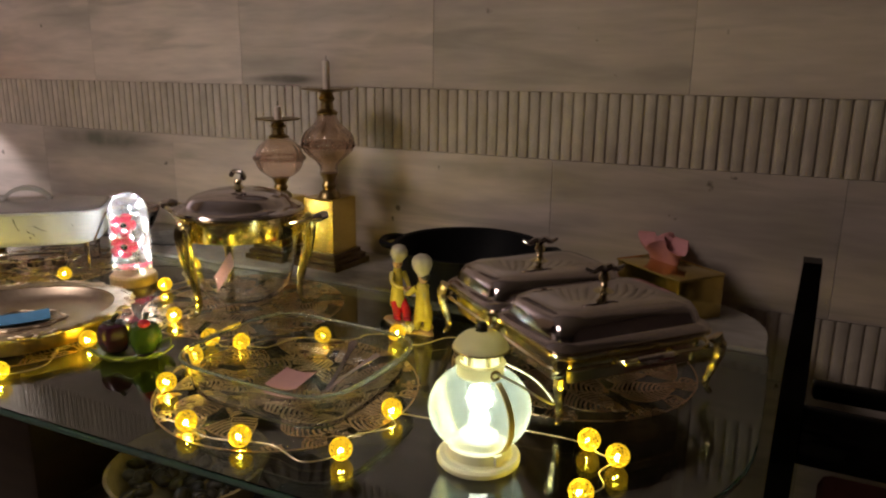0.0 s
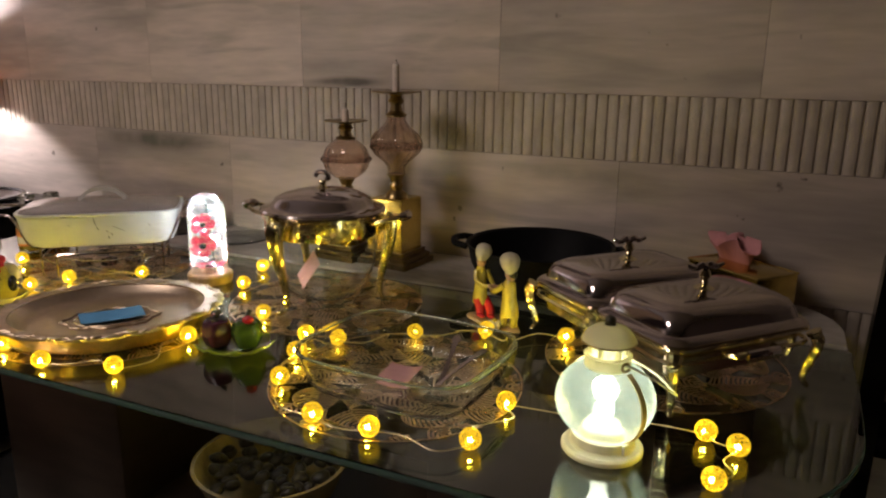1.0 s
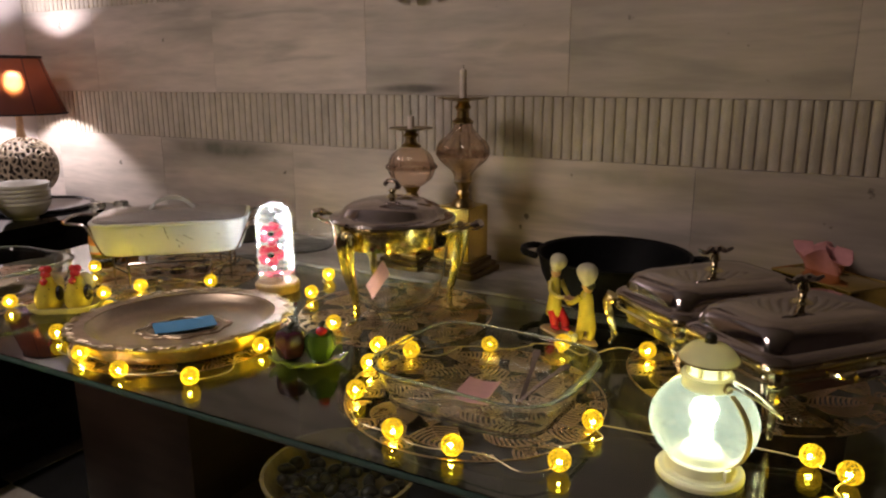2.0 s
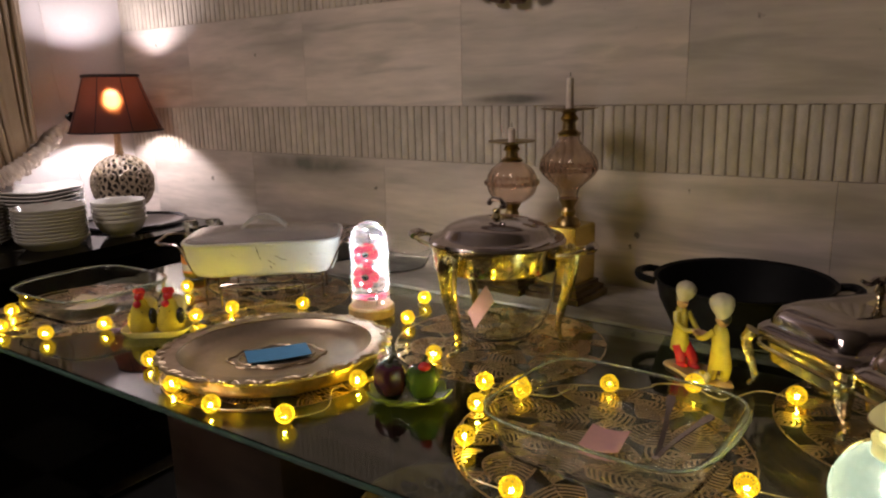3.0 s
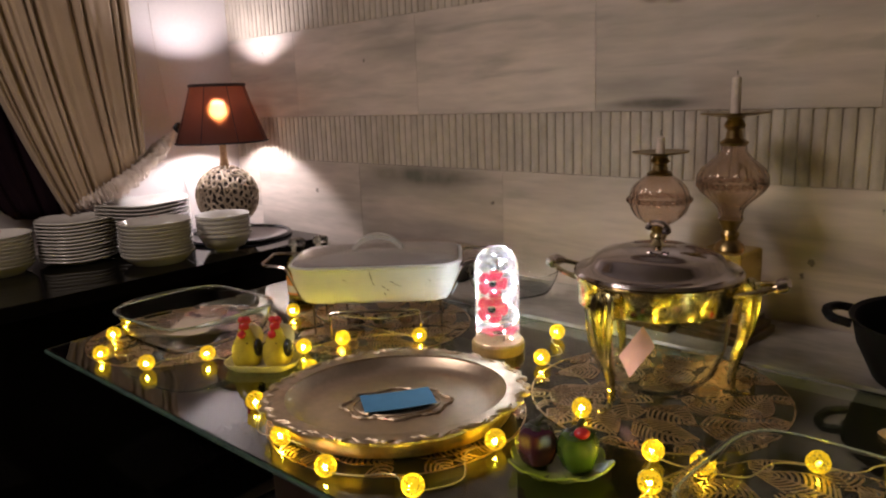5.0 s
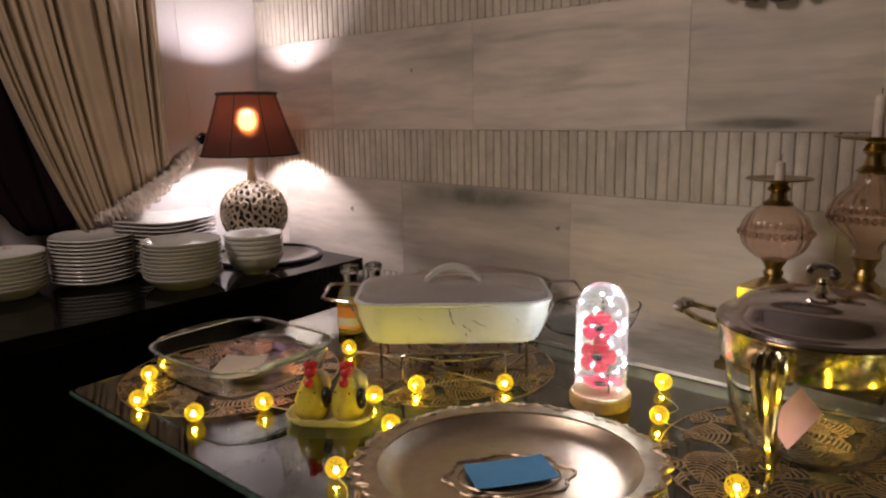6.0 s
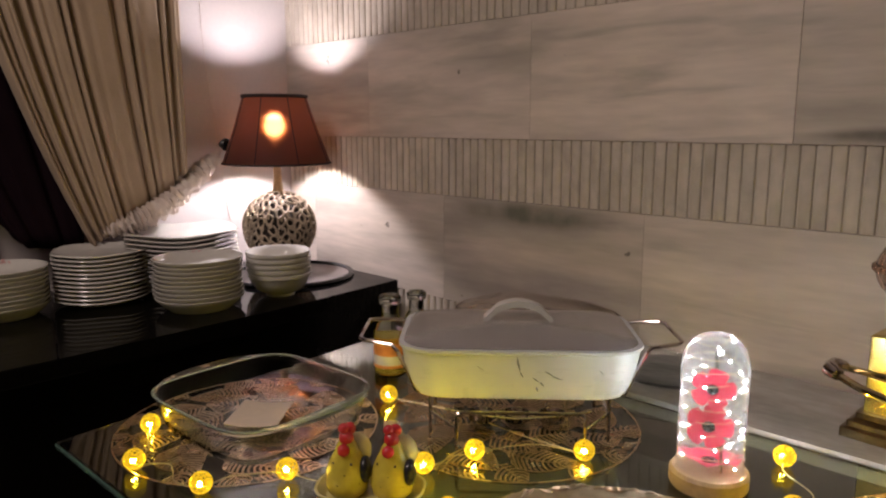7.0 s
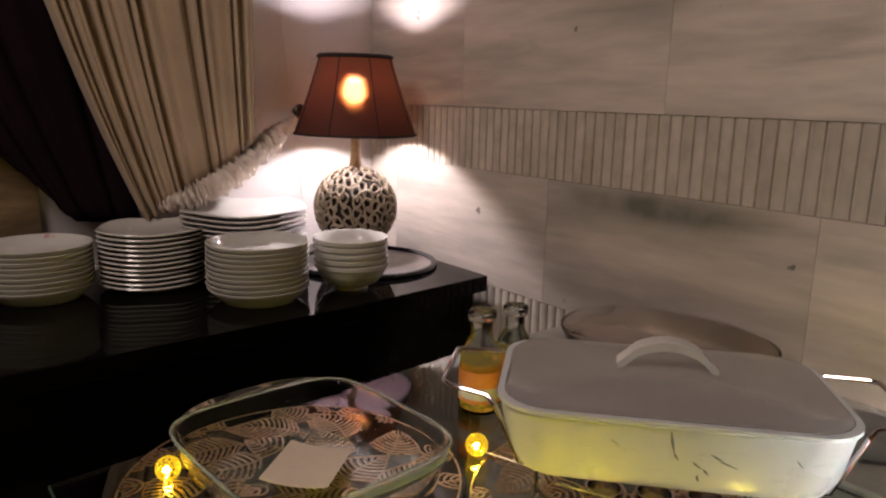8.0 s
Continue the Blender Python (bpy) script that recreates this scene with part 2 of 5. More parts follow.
PLUM.node_tree.nodes["Principled BSDF"].inputs["Specular IOR Level"].default_value = 0.05
SATIN = M("ruched_satin", (0.62, 0.53, 0.47), 0.45, var=0.08, fine=120, bump=0.2)
WOODPANEL = M("tan_wood_panel", (0.20, 0.13, 0.07), 0.5, var=0.3, scale=4, fine=20, stretch=(1, 1, 4))
BLUE = M("blue_paper", (0.08, 0.27, 0.50), 0.8, var=0.05)
PINK = M("pink_paper", (0.60, 0.33, 0.33), 0.85, var=0.05)
TISSUE = M("pink_tissue", (0.62, 0.28, 0.29), 0.9, var=0.08, bump=0.2)
KRAFT = M("cream_card", (0.55, 0.46, 0.36), 0.85, var=0.05)
LEDWARM = M("warm_led", (1, 0.8, 0.3), 0.4, emit=(1.0, 0.77, 0.05), power=470)
# The wires' emission stands in for the core's light falling on them.
CAGE = M("gilt_wire_core_glow", (0.10, 0.066, 0.010), 0.35, 1.0, var=0.1, emit=(1.0, 0.58, 0.02), power=0.75)
CORD = M("silver_wire", (0.62, 0.52, 0.32), 0.35, 0.6)
LEDWHITE = M("white_led", (1, 1, 1), 0.4, emit=(0.84, 0.92, 1.0), power=2500)
LANTCAP = M("glowing_cream_plastic", (0.92, 0.87, 0.60), 0.5, trans=0.50, ior=1.2, bump=0.1)
CREAMPLASTIC = M("cream_plastic", (0.74, 0.70, 0.54), 0.4, var=0.05)
RED = M("glossy_red", (0.45, 0.02, 0.03), 0.25, coat=0.3)
PETALRED = M("red_petal", (0.62, 0.03, 0.08), 0.5, var=0.15)
YELLOW = M("yellow_glaze", (0.46, 0.37, 0.05), 0.25, coat=0.4, var=0.12)
# Cream glaze with the yellow light of the bulbs mixed into its colour.
LITCREAM = M("yellow_lit_cream_glaze", (0.60, 0.52, 0.20), 0.25, coat=0.3)
BLACKG = M("black_glaze", (0.012, 0.012, 0.014), 0.25)
CREAMG = M("cream_glaze", (0.70, 0.62, 0.38), 0.25, coat=0.3)
GREEN = M("green_glaze", (0.055, 0.11, 0.02), 0.25, coat=0.2, var=0.15)
LIME = M("lime_leaf_glaze", (0.20, 0.26, 0.04), 0.25, coat=0.3)
PURPLE = M("aubergine_glaze", (0.06, 0.014, 0.035), 0.25, coat=0.2)
CHEFW = M("off_white_figure_paint", (0.54, 0.49, 0.38), 0.5)
SKIN = M("tan_figure_paint", (0.45, 0.26, 0.14), 0.5)
BASEWOOD = M("light_wood_base", (0.34, 0.22, 0.11), 0.45, var=0.15, scale=30)
OIL = M("yellow_oil_glass", (0.75, 0.62, 0.10), 0.02, trans=0.9, ior=1.45, bump=0)
ORANGE = M("orange_label", (0.60, 0.22, 0.05), 0.5)
STEM = M("dark_stem", (0.03, 0.03, 0.015), 0.5)
WICKER = M("wicker", (0.24, 0.18, 0.09), 0.6, var=0.2, fine=60)
PEBBLE = M("dark_pebbles", (0.022, 0.018, 0.015), 0.4, var=0.3, rand=0.4)
REDSEAT = M("dark_red_upholstery", (0.09, 0.012, 0.012), 0.8)
PATTERN = M("black_and_white_cloth", (0.55, 0.52, 0.48), 0.8, scale=40, tint=(0.03, 0.03, 0.03))
BROWNFRAME = M("carved_brown_frame", (0.09, 0.045, 0.025), 0.45)
MIRROR = M("mirror_glass", (0.8, 0.8, 0.8), 0.02, 1.0, var=0.0, bump=0)


# ---- mesh helpers ----
def finish(me, mats, smooth=35):
    for m in (mats if isinstance(mats, (list, tuple)) else [mats]):
        me.materials.append(m)
    if smooth:
        me.polygons.foreach_set("use_smooth", [True] * len(me.polygons))
        me.set_sharp_from_angle(angle=radians(smooth))


def mesh_of(name, bm, mats, smooth=35):
    bmesh.ops.recalc_face_normals(bm, faces=bm.faces)
    me = bpy.data.meshes.new(name)
    bm.to_mesh(me)
    bm.free()
    finish(me, mats, smooth)
    return me


def part(name, bm, mats, parent, label="", m=None, smooth=35):
    me = bm if isinstance(bm, bpy.types.Mesh) else mesh_of(name, bm, mats, smooth)
    ob = new(name, me)
    ob.parent = parent
    if m is not None:
        ob.matrix_basis = m
    if label:
        ob["label"] = label
    return ob


def thing(name, m, label, category, group="", kind=""):
    ob = new(name)
    ob.empty_display_size = 0.02
    ob.matrix_basis = m
    return tagged(ob, label, category, group, kind)


def solid(name, bm, mats, m, label, category, group="", kind="", smooth=35):
    ob = new(name, mesh_of(name, bm, mats, smooth))
    ob.matrix_basis = m
    return tagged(ob, label, category, group, kind)


def box(c, s, bevel=0.0, m=None, bm=None, seg=2):
    bm = bm or bmesh.new()
    t = bmesh.new()
    bmesh.ops.create_cube(t, size=1)
    bmesh.ops.scale(t, vec=s, verts=t.verts)
    if bevel:
        bmesh.ops.bevel(t, geom=t.edges[:], offset=bevel, segments=seg, affect="EDGES", profile=0.5)
    bmesh.ops.translate(t, vec=c, verts=t.verts)
    return join(bm, t, m)


def join(bm, t, m=None, mi=None):
    if m is not None:
        bmesh.ops.transform(t, matrix=m, verts=t.verts)
    if mi is not None:
        for f in t.faces:
            f.material_index = mi
    me = bpy.data.meshes.new("tmp")
    t.to_mesh(me)
    t.free()
    bm.from_mesh(me)
    bpy.data.meshes.remove(me)
    return bm


def loft(rings, bm=None, caps=(True, True), closed=True):
    bm = bm or bmesh.new()
    vs = [[bm.verts.new(p) for p in r] for r in rings]
    n = len(vs[0])
    for a, b in zip(vs, vs[1:]):
        for i in range(n if closed else n - 1):
            j = (i + 1) % n
            bm.faces.new((a[i], a[j], b[j], b[i]))
    if caps[0]:
        bm.faces.new(vs[0][::-1])
    if caps[1]:
        bm.faces.new(vs[-1])
    return bm


def lathe(prof, seg=40, bm=None, flute=0.0, nf=0, z0=-9, z1=9, caps=(True, True)):
    rings = []
    for r, z in prof:
        ring = []
        for i in range(seg):
            a = 2 * math.pi * i / seg
            k = 1 + (flute * math.cos(nf * a) if nf and z0 <= z <= z1 else 0)
            ring.append((max(r, 1e-4) * k * math.cos(a), max(r, 1e-4) * k * math.sin(a), z))
        rings.append(ring)
    return loft(rings, bm, caps)


def rrect(a, b, r, z, n=6):
    out = []
    for k, (sx, sy) in enumerate(((1, 1), (-1, 1), (-1, -1), (1, -1))):
        for i in range(n + 1):
            t = math.pi / 2 * (k + i / n)
            out.append((sx * (a - r) + r * math.cos(t), sy * (b - r) + r * math.sin(t), z))
    return out


def tube(pts, r, seg=6, bm=None, closed=False, radii=None):
    pts = [Vector(p) for p in pts]
    rings, up = [], Vector((0.13, 0.21, 0.97))
    n = len(pts)
    for i, p in enumerate(pts):
        d = (pts[(i + 1) % n] - pts[i - 1]) if closed or 0 < i < n - 1 else (pts[min(i + 1, n - 1)] - pts[max(i - 1, 0)])
        d.normalize()
        s = d.cross(up)
        if s.length < 0.05:
            s = d.cross(Vector((1, 0, 0)))
        s.normalize()
        u = s.cross(d).normalized()
        rr = radii[i] if radii else r
        rings.append([p + rr * (s * math.cos(2 * math.pi * k / seg) + u * math.sin(2 * math.pi * k / seg)) for k in range(seg)])
    if closed:
        rings.append(rings[0])
        return loft(rings, bm, (False, False))
    return loft(rings, bm)


def curve_pts(ctrl, n=8):
    """A smooth line through the control points."""
    c = [Vector(p) for p in ctrl]
    out = []
    for i in range(len(c) - 1):
        p0, p1, p2, p3 = c[max(i - 1, 0)], c[i], c[i + 1], c[min(i + 2, len(c) - 1)]
        for k in range(n):
            t = k / n
            out.append(0.5 * (2 * p1 + (p2 - p0) * t + (2 * p0 - 5 * p1 + 4 * p2 - p3) * t * t + (3 * p1 - p0 - 3 * p2 + p3) * t ** 3))
    return out + [c[-1]]


def ball(c, r, bm=None, s=(1, 1, 1), sub=3, mi=None):
    t = bmesh.new()
    bmesh.ops.create_icosphere(t, subdivisions=sub, radius=r)
    bmesh.ops.scale(t, vec=s, verts=t.verts)
    bmesh.ops.translate(t, vec=c, verts=t.verts)
    return join(bm or bmesh.new(), t, None, mi)


# ---- the room ----
WY, WX, TZ, BZ = 1.435, -2.80, 0.75, 0.77
wall_n = solid("wall_north", box((-0.4, WY + 0.09, 1.35), (5.0, 0.14, 2.7)), GROUT, pose(0, 0, 0), "stone wall of long smooth tiles and ribbed bands", "wall", kind="structure", smooth=0)
solid("wall_west", box((WX - 0.07, -0.55, 1.35), (0.14, 4.1, 2.7)), PAINT, pose(0, 0, 0), "plain off-white painted wall behind the lamp", "wall", kind="structure", smooth=0)
# South and east walls are unseen additions that close the room.
solid("wall_south", box((-0.4, -2.67, 1.35), (5.0, 0.14, 2.7)), ROOMWALL, pose(0, 0, 0), "unseen dark wall closing the room behind the table", "wall", kind="structure", smooth=0)
solid("wall_east", box((2.17, -0.55, 1.35), (0.14, 4.1, 2.7)), ROOMWALL, pose(0, 0, 0), "unseen dark wall closing the room", "wall", kind="structure", smooth=0)
solid("ceiling", box((-0.4, -0.55, 2.76), (5.3, 4.4, 0.1)), CEIL, pose(0, 0, 0), "plain pale ceiling", "ceiling", kind="structure", smooth=0)
floor = solid("floor", box((-0.4, -0.55, -0.06), (5.3, 4.4, 0.1)), GROUT, pose(0, 0, 0), "black and white checkered tile floor", "floor", kind="structure", smooth=0)

# ---- glass table and marble ledge ----
TH = 0.012
table = thing("glass_table", pose(0, 0, 0), "glass-topped dining table with a green edge and dark pedestals", "table")
outline = [(-1.92, 0.475), (-0.50, 0.527)]
outline += [(-0.40 + 0.33 * math.sin(a), 0.875 - 0.345 * math.cos(a)) for a in [math.pi / 2 * k / 12 for k in range(1, 13)]]
outline += [(-0.069, 1.0), (-0.072, 1.168), (-0.84, 1.165), (-1.3, 1.155), (-1.99, 1.15)]
b = loft([[(x, y, TZ - TH) for x, y in outline], [(x, y, TZ) for x, y in outline]])
bmesh.ops.bevel(b, geom=[e for e in b.edges if abs(e.verts[0].co.z - e.verts[1].co.z) < 1e-4], offset=0.002, segments=2, affect="EDGES")
top = part("glass_top", b, TABLEGLASS, table)
top.visible_shadow = False
eo = [(x, y) for x, y in outline]
def ring_off(z, k):
    return [(x + (k if x > -0.3 else -k if x < -1.9 else 0), y + (-k if y < 0.9 else k), z) for x, y in eo]
part("polished_edge", loft([ring_off(TZ - TH + 0.002, 0.0006), ring_off(TZ - TH + 0.003, 0.0012), ring_off(TZ - 0.003, 0.0012), ring_off(TZ - 0.002, 0.0006), ring_off(TZ - TH + 0.002, 0.0006)], caps=(False, False)), EDGEGLASS, table, "green polished glass edge")
for cx, cy, w, d in ((-1.40, 0.86, 0.34, 0.30), (-0.50, 0.95, 0.30, 0.30)):
    part("pedestal", box((cx, cy, 0.37), (w, d, 0.735), 0.012), DARKWOOD, table)
part("lower_board", box((-0.95, 0.90, 0.36), (0.58, 0.42, 0.03), 0.006), DARKWOOD, table)

led = [(-1.985, 1.170), (-1.3, 1.170), (-0.85, 1.178), (-0.075, 1.185)] + [(-0.225 + 0.15 * math.cos(a), 1.25 + 0.165 * math.sin(a)) for a in [math.pi / 2 * k / 10 for k in range(0, 11)]] + [(-1.985, 1.415)]
b = loft([[(x, y, TZ - 0.035) for x, y in led], [(x, y, TZ - 0.004) for x, y in led], [(x + (0.002 if x < -1 else -0.002), y + (0.003 if y < 1.2 else 0), TZ) for x, y in led]])
solid("marble_ledge", b, MARBLE, pose(0, 0, 0), "grey veined marble ledge with a rounded end along the wall", "ledge", kind="structure")
solid("ledge_base", box((-1.05, 1.31, 0.355), (1.7, 0.2, 0.71), 0.005), DARKWOOD, pose(0, 0, 0), "dark wooden base under the marble ledge", "cabinet", kind="structure")

# ---- black console beside the wall ----
console = thing("console", pose(0, 0, 0), "glossy black lacquered console cabinet under the lamp", "console")
co = [(-2.79, -0.9), (-2.205, -0.9), (-2.225, 0.62), (-2.24, 1.0), (-2.28, 1.41), (-2.79, 1.41)]
b = loft([[(x, y, BZ - 0.035) for x, y in co], [(x, y, BZ) for x, y in co]])
bmesh.ops.bevel(b, geom=b.edges[:], offset=0.002, segments=2, affect="EDGES")
part("top", b, LACQ, console)
ci = [(-2.77, -0.85), (-2.235, -0.85), (-2.255, 0.62), (-2.27, 1.0), (-2.305, 1.39), (-2.77, 1.39)]
part("cabinet_body", loft([[(x, y, 0.06) for x, y in ci], [(x, y, BZ - 0.035) for x, y in ci]]), LACQ, console, "closed black front")
for x, y in ((-2.30, -0.8), (-2.74, -0.8), (-2.36, 1.33), (-2.74, 1.33)):
    part("foot", box((x, y, 0.03), (0.07, 0.07, 0.06), 0.004), LACQ, console)


# ---- table lamp ----
LX, LY = -2.596, 1.261
tl = thing("table_lamp", pose(LX, LY, BZ), "lit table lamp with brown cloth shade and openwork ceramic ball base", "lamp")
NS = 16
rings = []
for z, r in ((1.063, 0.142), (1.10, 0.129), (1.15, 0.111), (1.20, 0.095), (1.238, 0.083)):
    rings.append([(r * math.cos(2 * math.pi * i / NS - 0.178), r * math.sin(2 * math.pi * i / NS - 0.178), z - BZ) for i in range(NS)])
inner = [[(x * 0.988, y * 0.988, z) for x, y, z in r] for r in rings]
shade = part("shade", loft(rings + inner[::-1] + [rings[0]], caps=(False, False)), SHADE, tl, "brown cloth shade glowing orange")
part("shade_trim", tube([(p[0] * 1.005, p[1] * 1.005, p[2]) for p in rings[-1]], 0.005, closed=True), TRIM, shade)
part("shade_trim", tube([(p[0] * 1.003, p[1] * 1.003, p[2]) for p in rings[0]], 0.003, closed=True), TRIM, shade)
for i in range(0, NS, 2):
    part("seam", tube([Vector(r[i]) * 1.0 + Vector((r[i][0], r[i][1], 0)) * 0.006 for r in rings], 0.0012), TRIM, shade)
bulb = part("bulb", ball((-0.006, 0, 0.389), 0.028, s=(0.95, 0.95, 0.95)), BULBGLOW, tl, "glowing bulb")
bulb.visible_shadow = False
part("neck", lathe([(0.015, 0.205), (0.015, 0.222), (0.011, 0.245), (0.0105, 0.32), (0.014, 0.325), (0.014, 0.345)], 20), BASEWOOD, tl, "wooden neck")
part("foot", lathe([(0.055, 0.004), (0.058, 0.012), (0.045, 0.03)], 32), LACE, tl)
# Solid dark ball paints the shade that shows between the loops.
part("ball_core", ball((0, 0, 0.121), 0.089), LACEIN, tl, "dark core standing in for the shade inside the openwork")
# openwork: leaf-like loops of clay wound over the ball
b = bmesh.new()
random.seed(5)
R, CZ = 0.0965, 0.121
spots = []
for i in range(9000):
    u, v = random.uniform(-0.9, 0.97), random.uniform(0, 2 * math.pi)
    p = Vector((math.sqrt(1 - u * u) * math.cos(v), math.sqrt(1 - u * u) * math.sin(v), u))
    if all((p - q).length > 0.200 for q in spots):
        spots.append(p)
for p in spots:
    e1 = p.cross(Vector((0, 0, 1))).normalized()
    e2 = p.cross(e1)
    a0 = random.uniform(-0.9, 0.9) + math.pi / 2
    d1, d2 = e1 * math.cos(a0) + e2 * math.sin(a0), -e1 * math.sin(a0) + e2 * math.cos(a0)
    loop = []
    for k in range(14):
        t = 2 * math.pi * k / 14
        s = (d1 * (0.150 * math.cos(t)) + d2 * (0.092 * math.sin(t) * (1 - 0.45 * math.cos(t))))
        loop.append(Vector((0, 0, CZ)) + (p + s).normalized() * R)
    tube(loop, 0.0031, 5, b, closed=True)
    # a curled tendril joins each loop to its neighbour
    curl = []
    for k in range(9):
        t = 0.5 + 3.6 * k / 8
        s = d1 * (0.140 + 0.068 * math.cos(t) * (1 - 0.05 * k)) + d2 * (0.092 * math.sin(t) * (1 - 0.07 * k))
        curl.append(Vector((0, 0, CZ)) + (p + s).normalized() * (R - 0.001))
    tube(curl, 0, 5, b, radii=[0.0034 - 0.0002 * k for k in range(9)])
tagged(part("openwork", b, LACE, tl, "cream openwork ceramic tracery"), kind="stuff")
matl = thing("round_lamp_mat", pose(-2.525, 1.245, BZ), "round dark-rimmed mat under the lamp", "mat")
part("disc", lathe([(0.0, 0.0), (0.160, 0.0), (0.160, 0.003), (0.0, 0.003)], 48), M("mat_cloth", (0.16, 0.13, 0.12), 0.5), matl)
part("rim", tube([(0.16 * math.cos(a), 0.16 * math.sin(a), 0.005) for a in [2 * math.pi * k / 48 for k in range(48)]], 0.007, closed=True), BLACKG, matl)
tl.location.z += 0.003


# ---- crockery on the console ----
def bowl_mesh(r, h, foot, name):
    prof = [(foot, 0), (foot, 0.006), (foot + (r - foot) * 0.50, h * 0.28), (r * 0.90, h * 0.62), (r * 0.955, h - 0.0095), (r * 0.995, h - 0.0085), (r, h - 0.006), (r, h - 0.001), (r - 0.002, h), (r - 0.004, h - 0.001), (r * 0.86, h * 0.68), (foot + (r - foot) * 0.38, h * 0.34), (foot * 0.8, 0.012), (0, 0.011)]
    return mesh_of(name, lathe(prof, 44), PORC, 50)


def plate_mesh(r, h, name, wave=0.0, sq=0.0, foot=0.6):
    rings = []
    for rr, z in ((r * foot, 0), (r * (foot + .02), 0.003), (r * 0.86, h * 0.55), (r, h), (r - 0.002, h + 0.0025), (r * 0.84, h * 0.55 + 0.003), (r * foot, 0.006), (0.001, 0.006)):
        ring = []
        for i in range(64):
            a = 2 * math.pi * i / 64
            k = 1 + sq * (abs(math.cos(2 * a)) ** 2 - 0.5) * (rr / r) ** 2
            ring.append((rr * k * math.cos(a), rr * k * math.sin(a), z + wave * math.cos(4 * a) * (rr / r) ** 4))
        rings.append(ring)
    return mesh_of(name, loft(rings), PORC, 50)


def stack(name, me, n, pitch, m, label, category, group, flowers=0):
    for i in range(n):
        ob = new(name, me)
        ob.matrix_basis = m @ pose(random.uniform(-0.0012, 0.0012), random.uniform(-0.0012, 0.0012), i * pitch, 0, 0, random.uniform(-2, 2))
        tagged(ob, label, category, group)
    return ob


random.seed(2)
small_bowl = bowl_mesh(0.0755, 0.056, 0.034, "bowl")
stack("bowl", small_bowl, 5, 0.0128, pose(-2.365, 1.108, BZ), "small plain white porcelain bowl in a stack", "bowl", "stack of small bowls")
deep = mesh_of("deep_plate", lathe([(0.068, 0), (0.070, 0.003), (0.084, 0.013), (0.0915, 0.022), (0.0948, 0.026), (0.0955, 0.029), (0.0930, 0.0295), (0.087, 0.022), (0.079, 0.013), (0.062, 0.007), (0, 0.007)], 52), PORC, 50)
t1 = stack("deep_plate", deep, 10, 0.0094, pose(-2.388, 0.918, BZ), "white deep plate with a faint floral rim in a stack", "plate", "stack of deep plates")
t2 = stack("deep_plate", deep, 9, 0.0094, pose(-2.615, 0.585, BZ), "white deep plate with a pink floral rim in a stack", "plate", "stack of floral deep plates")
side = plate_mesh(0.103, 0.016, "wavy_plate", 0.0016, 0.06)
stack("wavy_plate", side, 12, 0.0094, pose(-2.595, 0.787, BZ, 0, 0, 20), "white wavy square side plate in a stack", "plate", "stack of side plates")
big = plate_mesh(0.137, 0.018, "wavy_dinner_plate", 0.0032, 0.06)
stack("wavy_dinner_plate", big, 13, 0.0105, pose(-2.60, 0.985, BZ, 0, 0, 20), "large white wavy dinner plate in a stack", "plate", "stack of dinner plates")
random.seed(9)
for host in (t1, t2):
    for k in range(3):
        a = 2.1 * k + 0.6
        b = bmesh.new()
        for j in range(7):
            c = (random.uniform(-0.010, 0.010), random.uniform(-0.006, 0.006), 0)
            t = bmesh.new()
            bmesh.ops.create_circle(t, cap_ends=True, radius=random.uniform(0.002, 0.004), segments=7)
            bmesh.ops.translate(t, vec=c, verts=t.verts)
            join(b, t)
        part("flower_print", b, PETALS, host, "faded pink flower print", m=Matrix.Rotation(a, 4, "Z") @ pose(0.0880, 0, 0.0240, 0, -48, 0) @ pose(0, 0, 0.0006, 0, 0, 90), smooth=0)


# ---- curtains ----
def drape(top_a, top_b, bot, zt, widths, amp, x0, nv=44, per=18):
    """A pleated cloth: broad flat panels of the given widths parted by narrow deep valleys, from the rod down to a line of (y, z) places."""
    tot = sum(widths)
    cols = []
    run = 0.0
    for q, w in enumerate(widths):
        for k in range(per):
            p = (k + 0.5) / per
            d = min(p, 1 - p) * w / tot * len(widths)
            valley = math.exp(-(d / 0.14) ** 2)
            roll = math.exp(-((d - 0.30) / 0.12) ** 2)
            crease = 0.22 * math.exp(-(((p - 0.36 - 0.28 * (q % 2)) * w) / 0.16) ** 2) * (w > 1.2)
            cols.append(((run + w * p) / tot, (1 - 2.0 * valley + 0.22 * roll - 1.6 * crease) * (0.45 + 0.55 * abs(math.sin(1.9 * q + 1))), (p - 0.5) * math.exp(-(d / 0.25) ** 2), q))
        run += w
    rings = []
    for j in range(nv + 1):
        v = j / nv
        row = []
        for u, depth, lean, q in cols:
            k = min(int(u * (len(bot) - 1)), len(bot) - 2)
            f = u * (len(bot) - 1) - k
            by, bz = bot[k][0] * (1 - f) + bot[k + 1][0] * f, bot[k][1] * (1 - f) + bot[k + 1][1] * f
            ty = top_a + (top_b - top_a) * u
            e = v ** 2.2
            a = amp * (1 - 0.45 * v * v) * (0.9 + 0.1 * math.sin(3 * v + 2.1 * q))
            row.append((x0 + a * depth + 0.045 * v * v, ty + (by - ty) * e + 0.004 * math.sin(2.4 * v + 1.7 * q), zt + (bz - zt) * v))
        rings.append(row)
    return loft(rings, None, (False, False), closed=False)


def cloth(bm_, name, mat_, label):
    ob = solid(name, bm_, mat_, pose(0, 0, 0), label, "curtain", smooth=80)
    s = ob.modifiers.new("thick", "SOLIDIFY")
    s.thickness = 0.003
    return ob


